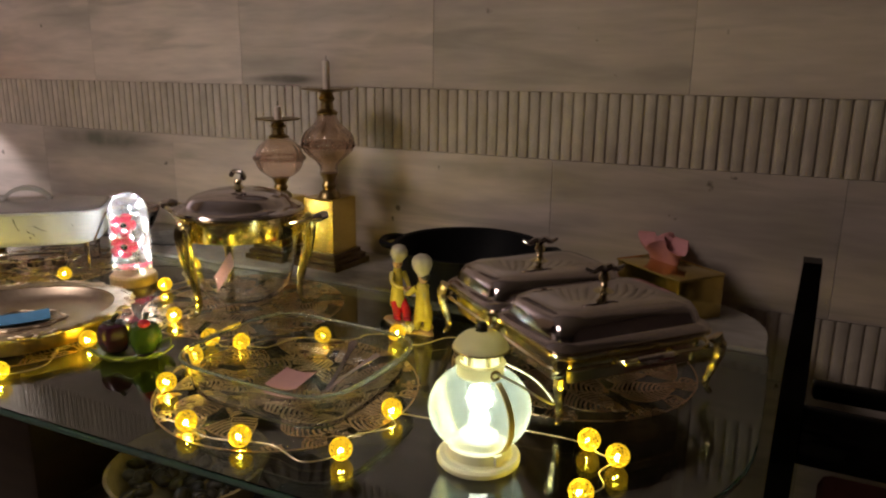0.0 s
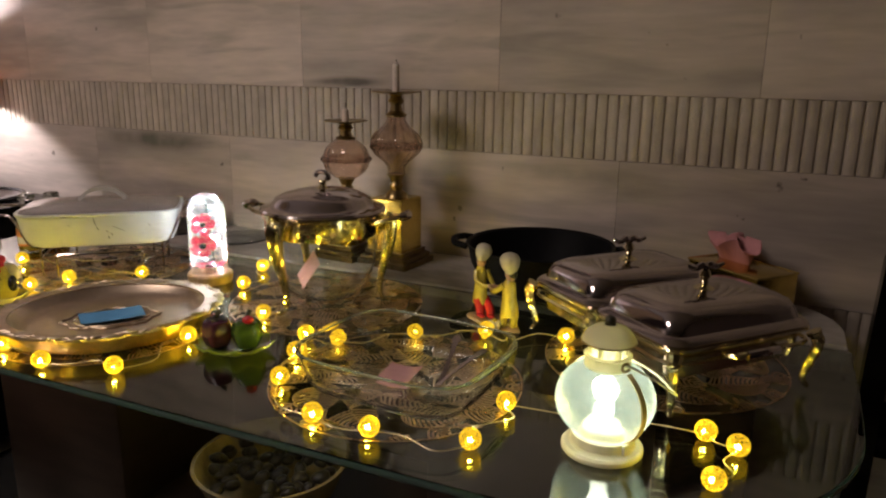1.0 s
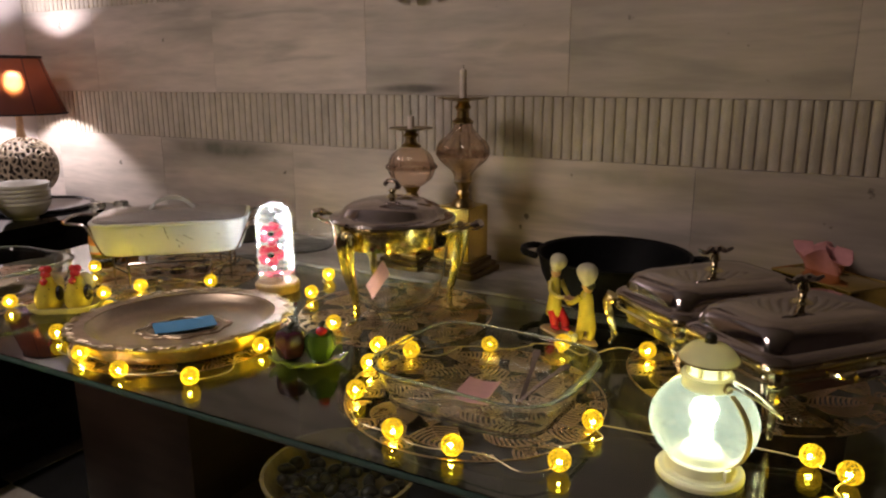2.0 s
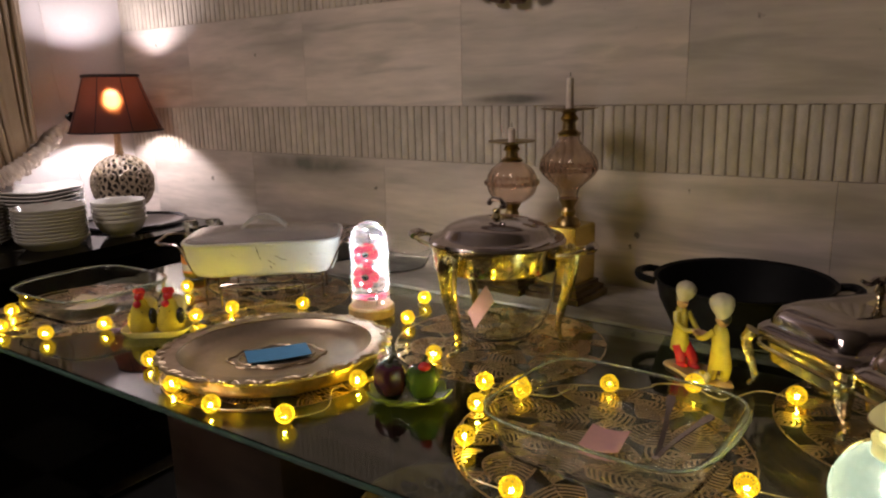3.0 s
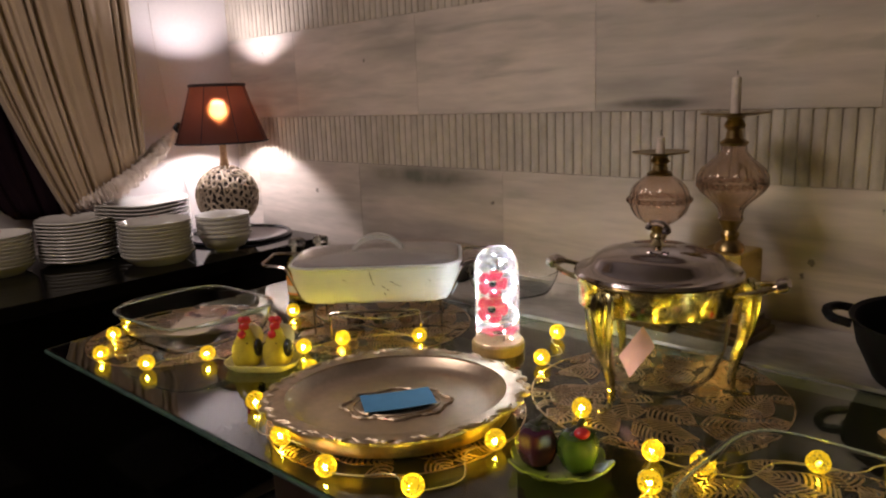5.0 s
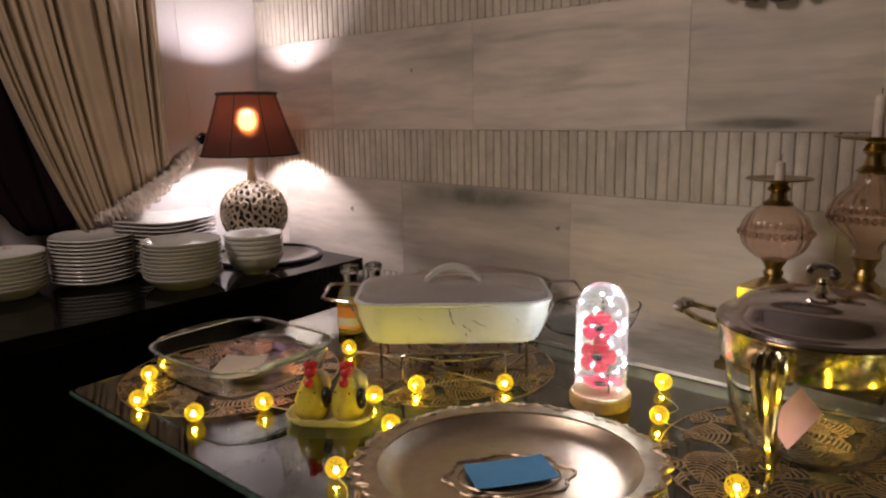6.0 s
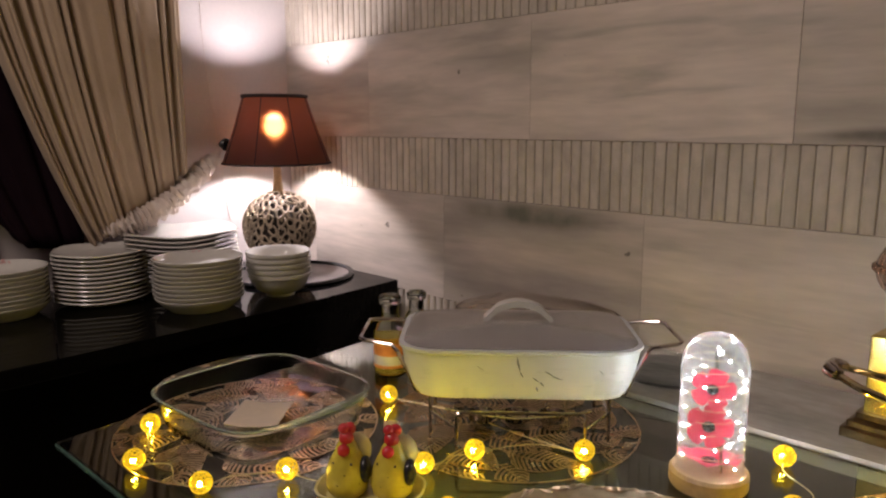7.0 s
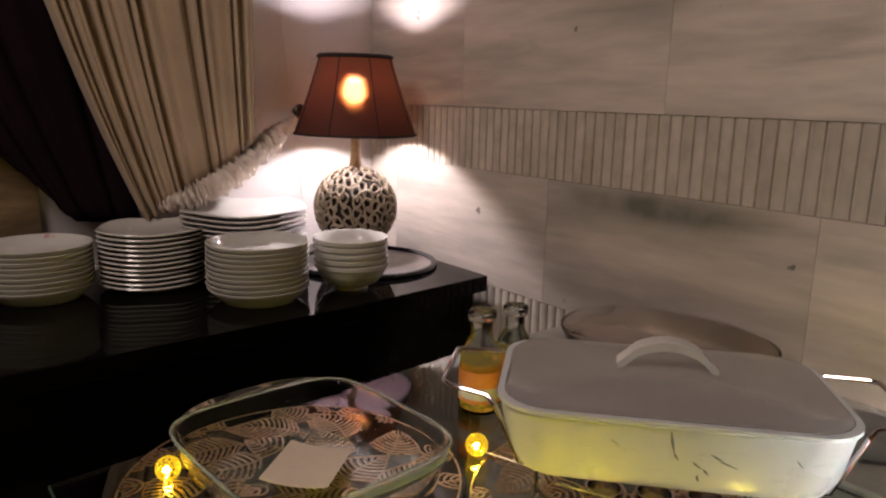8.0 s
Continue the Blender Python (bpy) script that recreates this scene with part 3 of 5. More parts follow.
cloth(drape(0.50, 1.085, [(0.80, 0.885), (0.83, 0.90), (0.88, 0.925), (0.94, 0.965), (1.00, 1.01), (1.05, 1.055)], 2.45, (0.7, 0.6, 0.9, 0.6, 1.5, 0.6, 2.2, 0.7, 2.0, 0.6, 0.9), 0.020, -2.728), "cream_curtain", CREAM, "cream pleated curtain drawn back by a ruched tieback")
cloth(drape(-1.2, 0.75, [(-0.45, 1.65), (0.05, 1.37), (0.36, 1.17), (0.55, 1.04), (0.68, 0.89), (0.80, 0.875)], 2.45, (1.2, 0.8, 1.5, 1.0, 0.7, 1.3, 1.1, 0.8, 1.6, 1.0, 1.2, 0.9), 0.013, -2.776), "plum_curtain", PLUM, "dark plum curtain swept behind the cream one")
solid("curtain_rod", tube([(-2.735, -1.4, 2.46), (-2.735, 1.2, 2.46)], 0.014, 12), BRASS, pose(0, 0, 0), "plain round brass curtain rod above the drapes", "curtain rod")
tb = thing("tieback", pose(0, 0, 0), "ruched cream satin tieback hooked to the wall", "tieback")
pts = curve_pts([(-2.78, 1.205, 1.11), (-2.74, 1.15, 1.075), (-2.70, 1.07, 1.025), (-2.67, 0.99, 0.975), (-2.655, 0.93, 0.950), (-2.665, 0.88, 0.930), (-2.70, 0.83, 0.908)], 26)
n = len(pts)
NB = 18
band = tube(pts, 0, NB, radii=[(0.006 + 0.0155 * min(1, max(0, i - 10) / 30)) * min(1, 0.5 + (n - i) / 70) for i in range(n)])
for q, v in enumerate(band.verts):
    i, k = divmod(q, NB)
    th = 2 * math.pi * k / NB
    ruche = 0.30 * math.sin(1.25 * i + 1.6 * math.sin(th) + 0.8 * math.sin(0.37 * i)) + 0.16 * math.sin(2.3 * i - 2 * th) + 0.12 * math.sin(3 * th + 0.5 * i)
    v.co = pts[i] + (v.co - pts[i]) * (1 + ruche * min(1, i / 30))
part("band", band, SATIN, tb, smooth=80)
part("hook", lathe([(0.006, 0), (0.006, 0.025), (0.016, 0.03), (0.018, 0.036), (0.012, 0.042)], 20), BLACKG, tb, "dark round wall hook", m=Matrix.Translation((WX, 1.205, 1.113)) @ pose(0, 0, 0, 0, 90, 0))
solid("lamp_cord", tube(curve_pts([(-2.795, 1.165, 1.75), (-2.796, 1.17, 1.4), (-2.795, 1.20, 1.1), (-2.79, 1.23, 0.85), (-2.75, 1.25, 0.772)]), 0.0009), SATIN, pose(0, 0, 0), "thin pale lamp cord against the wall", "cord")
solid("wood_panel", box((-2.792, 0.0, 0.6), (0.014, 1.25, 1.1), 0.003), WOODPANEL, pose(0, 0, 0), "tan wooden panel beneath the curtain", "panel", kind="structure")


# ---- cutwork placemats ----
def leaf_strip(bm, a, b_, w, z=0.0006):
    a, b_ = Vector(a), Vector(b_)
    d = b_ - a
    if d.length < 1e-5:
        return
    s = Vector((-d.y, d.x, 0)).normalized() * w / 2
    up = Vector((0, 0, z))
    vs = [bm.verts.new(p) for p in (a - s, b_ - s, b_ + s, a + s)] + [bm.verts.new(p + up) for p in (a - s, b_ - s, b_ + s, a + s)]
    for f in ((4, 5, 6, 7), (0, 1, 5, 4), (1, 2, 6, 5), (2, 3, 7, 6), (3, 0, 4, 7)):
        bm.faces.new([vs[i] for i in f])


MAT_R = 0.180


LEAF_KINDS = [(0.112, 0.033, 0.012), (0.102, 0.032, -0.011), (0.088, 0.030, 0.008)]
placed = []


def leaf_point(leaf, u, v):
    """A point of a leaf: u along the midrib, v from edge to edge."""
    x0, y0, al, L, W, bend = leaf
    x, y = u * L, v * W * math.sin(math.pi * min(1, max(0, u)) ** 0.8) + bend * math.sin(math.pi * u)
    return Vector((x0 + x * math.cos(al) - y * math.sin(al), y0 + x * math.sin(al) + y * math.cos(al), 0))


def open_at(p, before):
    """Whether no earlier leaf lies over this point and it is inside the rim."""
    if p.length > MAT_R - 0.002:
        return False
    for x0, y0, al, L, W, bend in before:
        dx, dy = p.x - x0, p.y - y0
        x, y = dx * math.cos(al) + dy * math.sin(al), dy * math.cos(al) - dx * math.sin(al)
        u = x / L
        if 0 < u < 1 and abs(y - bend * math.sin(math.pi * u)) < W * math.sin(math.pi * u ** 0.8):
            return False
    return True


def cut_line(bm, pts, w, before):
    """A thin metal line through the points, ended where an earlier leaf covers it."""
    for a, c in zip(pts, pts[1:]):
        if not open_at((a + c) / 2, before):
            return
        leaf_strip(bm, a, c, w)


def leaf_bm(leaf, before):
    """A leaf of slots: its longest uncovered run of midrib, with ribs out to an outline."""
    bm = bmesh.new()
    n, best, run = 40, (0, 0), None
    for k in range(n + 1):
        if k < n and open_at(leaf_point(leaf, (k + 0.5) / n, 0), before):
            run = k if run is None else run
        elif run is not None:
            best = max(best, (k - run, run))
            run = None
    u0, u1 = best[1] / n, (best[1] + best[0]) / n
    if u1 - u0 < 0.25:
        return bm
    m = int(leaf[3] / 0.0068)
    for a, c in zip(range(n), range(1, n + 1)):
        if u0 - 1e-6 <= a / n and c / n <= u1 + 1e-6:
            leaf_strip(bm, leaf_point(leaf, a / n, 0), leaf_point(leaf, c / n, 0), 0.0021)
    for sg in (-1, 1):
        tips = []
        for k in range(1, int(m * 0.92)):
            if u0 < k / m < u1:
                pts = [leaf_point(leaf, min(1, k / m + 0.15 * f ** 1.4), sg * f) for f in (0, 0.33, 0.66, 0.98)]
                cut_line(bm, pts, 0.0028, before)
                tips.append(pts[-1] if all(open_at((p + q) / 2, before) for p, q in zip(pts, pts[1:])) else None)
        for p, q in zip(tips, tips[1:]):
            if p and q and open_at((p + q) / 2, before):
                leaf_strip(bm, p, q, 0.0019)
    return bm


rim_me = mesh_of("rim", loft([[(r * math.cos(2 * math.pi * i / 104), r * math.sin(2 * math.pi * i / 104), z) for i in range(104)] for r, z in ((MAT_R - 0.0022, 0), (MAT_R, 0), (MAT_R, 0.0008), (MAT_R - 0.0022, 0.0008), (MAT_R - 0.0022, 0))], caps=(False, False)), MATGOLD, 20)
mat_ = thing("placemat", pose(0, 0, 0), "round rose-gold placemat cut into leaf shapes, on the glass", "placemat", "cutwork placemats")
part("rim", rim_me, MATGOLD, mat_)
rnd = random.Random(3)
for n_, r_, tilt, kind_ in ((3, 0.026, 45, 2), (7, 0.074, 52, 2), (9, 0.116, 48, 1), (13, 0.150, 40, 0), (13, 0.152, 100, 1), (17, 0.135, 75, 2)):
    for i in range(n_):
        a = 360 * i / n_ + rnd.uniform(-5, 5)
        L_, W_, bend_ = LEAF_KINDS[kind_]
        al = a + tilt + rnd.uniform(-8, 8)
        leaf = (r_ * math.cos(radians(a)) - L_ / 2 * math.cos(radians(al)), r_ * math.sin(radians(a)) - L_ / 2 * math.sin(radians(al)), radians(al), L_, W_, bend_)
        bm = leaf_bm(leaf, placed)
        placed.append(leaf)
        if len(bm.faces) > 70:
            part("leaf", bm, MATGOLD, mat_, smooth=20)
        else:
            bm.free()
for i in range(110):
    r_, a, al = (MAT_R - 0.01) * math.sqrt(rnd.random()), rnd.uniform(0, 2 * math.pi), rnd.uniform(0, 2 * math.pi)
    leaf = (r_ * math.cos(a) - 0.032 * math.cos(al), r_ * math.sin(a) - 0.032 * math.sin(al), al, 0.064, 0.024, 0.005)
    bm = leaf_bm(leaf, placed)
    if len(bm.faces) > 55:
        placed.append(leaf)
        part("leaf", bm, MATGOLD, mat_, smooth=20)
    else:
        bm.free()
MATS = [(-1.785, 0.688, 10), (-1.528, 0.953, 50), (-0.954, 0.978, 100), (-0.662, 0.736, 200), (-0.335, 0.990, 300), (-1.205, 0.702, 20)]
for i, (x, y, rz) in enumerate(MATS):
    mm = pose(x, y, TZ + 0.0006, 0, 0, rz)
    if i:
        copy_thing(mat_, mm)
    else:
        mat_.matrix_basis = mm
MZ = TZ + 0.003


# ---- glass baking dishes ----
def dish_ring(a, b_, z, lip=0.0, n=96):
    """A rounded rectangle with gently bowed sides; lip swells its two ends into handles."""
    out = []
    for i in range(n):
        t = 2 * math.pi * i / n
        c, q = math.cos(t), math.sin(t)
        x, y = a * math.copysign(abs(c) ** 0.42, c), b_ * math.copysign(abs(q) ** 0.42, q)
        k = max(0.0, 1 - (y / (0.74 * b_)) ** 2) if abs(x) > 0.7 * a else 0.0
        out.append((x + math.copysign(lip * k ** 0.8, x), y, z))
    return out


def glass_dish(m, a, b_, h, label, lip=0.020):
    t = thing("baking_dish", m, label, "baking dish")
    w = 0.0032
    bm = loft([dish_ring(a * 0.80, b_ * 0.80, 0), dish_ring(a * 0.86, b_ * 0.86, 0.003), dish_ring(a * 0.90, b_ * 0.90, 0.012), dish_ring(a * 0.955, b_ * 0.955, h * 0.75), dish_ring(a * 0.985, b_ * 0.985, h - 0.005), dish_ring(a - 0.0008, b_ - 0.0008, h - 0.004), dish_ring(a, b_, h - 0.0025), dish_ring(a - 0.0008, b_ - 0.0008, h - 0.0005), dish_ring(a - 0.003, b_ - 0.003, h),
               dish_ring(a * 0.97 - w, b_ * 0.97 - w, h - 0.003), dish_ring(a * 0.955 - w, b_ * 0.955 - w, h * 0.72), dish_ring(a * 0.90 - w, b_ * 0.90 - w, 0.014), dish_ring(a * 0.86 - w, b_ * 0.86 - w, 0.007), dish_ring(a * 0.80 - w, b_ * 0.80 - w, 0.005)])
    d = part("dish", bm, GLASS, t, smooth=60)
    d.visible_shadow = False
    part("rim", tube(dish_ring(a - 0.0014, b_ - 0.0014, h - 0.0010, n=72), 0.0015, 8, closed=True), RIMGLASS, t, "glass rim tinted pale green to carry its edge highlight").visible_shadow = False
    for sx in (-1, 1):
        rows = []
        for i in range(25):
            y = b_ * 0.74 * (i / 12 - 1)
            reach = 0.001 + lip * max(0.0, 1 - (y / (0.74 * b_)) ** 2) ** 0.8
            x = a * max(0.0, 1 - abs(y / b_) ** 4.76) ** 0.21
            rows.append([(sx * (x - 0.002), y, h - 0.0032), (sx * (x + reach - 0.001), y, h - 0.0026), (sx * (x + reach), y, h - 0.001), (sx * (x + reach - 0.0012), y, h + 0.0003), (sx * (x - 0.002), y, h - 0.0008)])
        e = part("handle", loft(rows), GLASS, t, smooth=60)
        e.visible_shadow = False
    return t


def note(name, m, w, d, mat_, label, curl=0.004):
    rings = []
    for i in range(9):
        u = i / 8
        z = curl * (2 * u - 1) ** 2
        rings.append([(w * (u - 0.5), -d / 2, z), (w * (u - 0.5), d / 2, z), (w * (u - 0.5), d / 2, z + 0.0006), (w * (u - 0.5), -d / 2, z + 0.0006)])
    return solid(name, loft(rings), mat_, m, label, "paper note")


glass_dish(pose(-0.643, 0.735, MZ, 0, 0, -2), 0.136, 0.117, 0.056, "clear rectangular glass baking dish on a placemat", 0.007)
glass_dish(pose(-1.765, 0.697, MZ, 0, 0, 4), 0.127, 0.119, 0.055, "clear square glass baking dish on a placemat")
note("paper_note", pose(-0.649, 0.724, MZ + 0.012, 0, 0, 8), 0.047, 0.058, PINK, "pale pink paper note lying in the glass dish")
note("paper_note", pose(-1.773, 0.698, MZ + 0.012, 0, 0, 41), 0.074, 0.087, KRAFT, "cream paper note lying in the glass dish")
t = thing("serving_tongs", pose(-0.582, 0.708, MZ + 0.014), "steel serving tongs resting open in the glass dish", "tongs")
for ex, ey in ((-0.017, 0.098), (0.040, 0.070)):
    rows = []
    for k in range(13):
        f = k / 12
        c = Vector((ex * (f ** 1.3), ey * f, 0.036 * f))
        sd = Vector((ey, -ex, 0)).normalized() * (0.0030 + 0.0030 * math.exp(-((f - 0.92) / 0.10) ** 2))
        rows.append([c - sd, c + sd, c + sd + Vector((0, 0, 0.0016)), c - sd + Vector((0, 0, 0.0016))])
    part("arm", loft(rows), CHROME, t)
part("hinge", lathe([(0.004, 0), (0.0045, 0.002), (0.004, 0.004)], 16), CHROME, t)


# ---- round glass dish on the ledge ----
def round_glass(m, r, h, label):
    bm = lathe([(r * 0.8, 0), (r * 0.92, h * 0.5), (r, h), (r - 0.004, h), (r * 0.9, h * 0.5), (r * 0.78, 0.005), (0, 0.005)], 48)
    ob = solid("glass_bowl", bm, THINGLASS, m, label, "glass dish")
    ob.visible_shadow = False
    return ob


round_glass(pose(-1.47, 1.305, TZ), 0.105, 0.048, "clear round glass dish on the marble ledge")
gl = thing("oval_casserole", pose(-1.745, 1.295, TZ, 0, 0, 12), "clear oval glass casserole with a tinted lid on the ledge", "casserole")
part("dish", loft([rrect(0.14, 0.09, 0.085, 0), rrect(0.165, 0.105, 0.10, 0.05), rrect(0.160, 0.10, 0.095, 0.05), rrect(0.13, 0.08, 0.075, 0.005)]), GLASS, gl)
part("lid", loft([rrect(0.165, 0.105, 0.10, 0.052), rrect(0.165, 0.105, 0.10, 0.057), rrect(0.12, 0.07, 0.065, 0.073), rrect(0.03, 0.02, 0.018, 0.078)]), SMOKE, gl, "tinted glass lid")


# ---- oval gilt tray with the blue note ----
tray = thing("serving_tray", pose(-1.203, 0.700, MZ, 0, 0, 47), "round champagne-gold serving tray with an ornate scrolled rim", "tray")
TA, TB = 0.165, 0.146


def lobed(a):
    """How far the rim's scrolls reach out at this angle."""
    return 0.004 * abs(math.sin(9 * a)) ** 0.6 + 0.010 * max(0, abs(math.cos(a)) - 0.80) / 0.20 * abs(math.sin(20 * a)) + 0.004 * max(0, abs(math.sin(a)) - 0.9) / 0.1


def oval(k, z, sc=0.0, n=96):
    return [((TA + k) * math.cos(2 * math.pi * i / n) * (1 + sc * math.cos(24 * 2 * math.pi * i / n)), (TB + k) * math.sin(2 * math.pi * i / n) * (1 + sc * math.cos(24 * 2 * math.pi * i / n)), z) for i in range(n)]


part("pan", loft([oval(-0.02, 0), oval(-0.02, 0.002), oval(-0.008, 0.028), oval(-0.012, 0.028), oval(-0.022, 0.018), oval(-0.030, 0.0125), oval(-0.040, 0.010), oval(-0.06, 0.0095), oval(-0.140, 0.0095)]), TRAYGOLD, tray, "smooth matt gold well")
part("skirt", loft([oval(-0.008, 0.0), oval(-0.004, 0.004), oval(0.0, 0.014, 0.004), oval(0.003, 0.026, 0.008), oval(-0.002, 0.029)], caps=(False, False)), TRAYSIDE, tray, "gilt fluted side brightened as if lit by the bulbs")
def rim_ring(k, z, f):
    return [((TA + k + f * lobed(a)) * math.cos(a), (TB + k + f * lobed(a)) * math.sin(a), z) for a in [2 * math.pi * i / 288 for i in range(288)]]


part("rim", loft([rim_ring(-0.012, 0.027, 0), rim_ring(0.002, 0.027, 0.6), rim_ring(0.009, 0.028, 1), rim_ring(0.0085, 0.0315, 1), rim_ring(0.001, 0.032, 0.5), rim_ring(-0.012, 0.031, 0), rim_ring(-0.012, 0.027, 0)], caps=(False, False)), TRAYMATT, tray, "ornate scalloped rim")
ra = [2 * math.pi * i / 384 for i in range(384)]
for ph_ in (0.0, 2.1):
    part("scrollwork", tube([((TA + 0.004 + 0.8 * lobed(a) + 0.0035 * math.sin(41 * a + ph_)) * math.cos(a), (TB + 0.004 + 0.8 * lobed(a) + 0.0035 * math.sin(41 * a + ph_)) * math.sin(a), 0.0318 + 0.0015 * math.cos(23 * a + ph_)) for a in ra], 0, 6, closed=True, radii=[0.0016 + 0.0009 * math.sin(57 * a + ph_) + 0.0006 * math.cos(19 * a) for a in ra]), TRAYMATT, tray, "raised scroll border")
mp_ = [2 * math.pi * i / 120 for i in range(120)]
b = tube([(0.074 * math.cos(a) * (1 + 0.06 * math.cos(8 * a)), 0.050 * math.sin(a) * (1 + 0.06 * math.cos(8 * a)), 0.0105) for a in mp_], 0, 6, closed=True, radii=[0.0020 + 0.0009 * math.sin(30 * a) for a in mp_])
tube([(0.060 * math.cos(a), 0.039 * math.sin(a), 0.0100) for a in mp_], 0.0014, 6, b, closed=True)
part("medallion", b, TRAYMATT, tray, "embossed medallion ring")
note("paper_note", pose(-1.202, 0.701, MZ + 0.0145, 0, 0, 57), 0.100, 0.058, BLUE, "blue paper note lying on the gold tray", 0.0015)


# ---- white casserole on a wire stand ----
cs = thing("covered_casserole", pose(-1.516, 0.952, MZ, 0, 0, 42), "white marbled casserole with glass lid on a chrome wire stand", "casserole")
bm = loft([rrect(0.130, 0.074, 0.038, 0.064), rrect(0.141, 0.083, 0.042, 0.068), rrect(0.149, 0.090, 0.043, 0.085), rrect(0.156, 0.096, 0.044, 0.130), rrect(0.159, 0.099, 0.046, 0.132), rrect(0.159, 0.099, 0.046, 0.136),
           rrect(0.152, 0.092, 0.042, 0.136), rrect(0.143, 0.086, 0.046, 0.095), rrect(0.13, 0.075, 0.04, 0.074)])
part("body", bm, CASS, cs)
for x, z, ln_, w, ang in ((-0.004, 0.118, 0.020, 0.0032, 12), (0.000, 0.104, 0.009, 0.0026, 30), (0.018, 0.097, 0.010, 0.0024, 50), (0.026, 0.091, 0.008, 0.0024, 42), (0.034, 0.106, 0.012, 0.0022, 62), (0.044, 0.100, 0.016, 0.0018, 70), (0.020, 0.084, 0.007, 0.0030, 20), (-0.052, 0.112, 0.010, 0.0014, 55), (0.100, 0.108, 0.009, 0.0014, 40)):
    b = loft([[(-w * 0.15, 0, -ln_ / 2), (w * 0.15, 0, -ln_ / 2), (w * 0.15, -0.0005, -ln_ / 2)], [(-w * 0.5, 0, 0), (w * 0.4, 0, 0.001), (w * 0.1, -0.0006, 0)], [(-w * 0.12, 0, ln_ / 2), (w * 0.12, 0, ln_ / 2), (0, -0.0005, ln_ / 2)]])
    part("vein_mark", b, VEIN, cs, "dark grey marbling stroke", m=Matrix.Translation((x, -0.0903 - (z - 0.085) * 0.134, z)) @ Matrix.Rotation(radians(7.6), 4, "X") @ Matrix.Rotation(radians(-ang), 4, "Y"))
part("lid", loft([rrect(0.150, 0.090, 0.041, 0.134), rrect(0.153, 0.093, 0.043, 0.137), rrect(0.150, 0.090, 0.042, 0.1405), rrect(0.140, 0.081, 0.038, 0.1425), rrect(0.10, 0.055, 0.03, 0.148), rrect(0.02, 0.012, 0.01, 0.151)]), LIDGLASS, cs, "clear glass lid")
hp = [(-0.047, 0, 0.150), (-0.040, 0, 0.156), (-0.026, 0, 0.168), (0, 0, 0.174), (0.026, 0, 0.168), (0.040, 0, 0.156), (0.047, 0, 0.150)]
part("lid_handle", loft([[Vector(p) + Vector((0, sy * 0.010, sz * 0.0045)) for sy, sz in ((-1, -1), (1, -1), (1, 1), (-1, 1))] for p in curve_pts(hp, 4)]), PORC, cs, "arched white handle", smooth=50)
for sy in (-1, 1):
    part("stand_side", tube([(-0.082, sy * 0.092, 0.002), (-0.082, sy * 0.092, 0.046), (-0.080, sy * 0.092, 0.050), (-0.076, sy * 0.092, 0.052), (0.076, sy * 0.092, 0.052), (0.080, sy * 0.092, 0.050), (0.082, sy * 0.092, 0.046), (0.082, sy * 0.092, 0.002)], 0.0024, 8), CHROME, cs, "chrome wire leg frame")
for sx in (-1, 1):
    hp = [(sx * 0.10, -0.062, 0.066), (sx * 0.135, -0.070, 0.072), (sx * 0.160, -0.070, 0.126), (sx * 0.168, -0.062, 0.131), (sx * 0.205, -0.052, 0.134), (sx * 0.212, -0.044, 0.135), (sx * 0.212, 0.044, 0.135), (sx * 0.205, 0.052, 0.134), (sx * 0.168, 0.062, 0.131), (sx * 0.160, 0.070, 0.126), (sx * 0.135, 0.070, 0.072), (sx * 0.10, 0.062, 0.066)]
    part("stand_handle", tube(hp, 0.0026, 8), CHROME, cs, "chrome wire carrying handle")
for sx in (-1, 1):
    for sy in (-1, 1):
        part("stand_leg", tube([(sx * 0.118, sy * 0.058, 0.001), (sx * 0.118, sy * 0.058, 0.066)], 0.0022, 8), CHROME, cs)
    part("stand_rail", tube([(sx * 0.082, -0.092, 0.030), (sx * 0.118, -0.058, 0.040), (sx * 0.118, 0.058, 0.040), (sx * 0.082, 0.092, 0.030)], 0.002, 8), CHROME, cs)
part("stand_shelf", tube(curve_pts([(-0.10, -0.03, 0.03), (0, -0.035, 0.02), (0.10, -0.03, 0.03)], 6), 0.002), CHROME, cs)
for k in (-0.05, 0.0, 0.05):
    part("burner_cup", lathe([(0.017, 0.004), (0.019, 0.016), (0.017, 0.016), (0.015, 0.006)], 20), CHROME, cs, m=pose(k, 0, 0))

# ---- glass dome with red flowers and white lights ----
dm = thing("dome_lamp", pose(-1.248, 0.979, TZ), "lit glass dome with red flowers and tiny white lights", "dome lamp")
part("base", lathe([(0.043, 0), (0.045, 0.003), (0.045, 0.017), (0.042, 0.021)], 40), BASEWOOD, dm, "light wooden base")
dome = part("dome", lathe([(0.0375, 0.021)] + [(0.0375, 0.145)] + [(0.0375 * math.cos(a), 0.145 + 0.040 * math.sin(a)) for a in [math.pi / 2 * k / 10 for k in range(1, 11)]], 40, caps=(False, True)), M("thin_dome_glass", (0.97, 0.97, 0.98), 0.27, trans=0.92, ior=1.22, bump=0), dm, "thin glass dome")
dome.visible_shadow = False


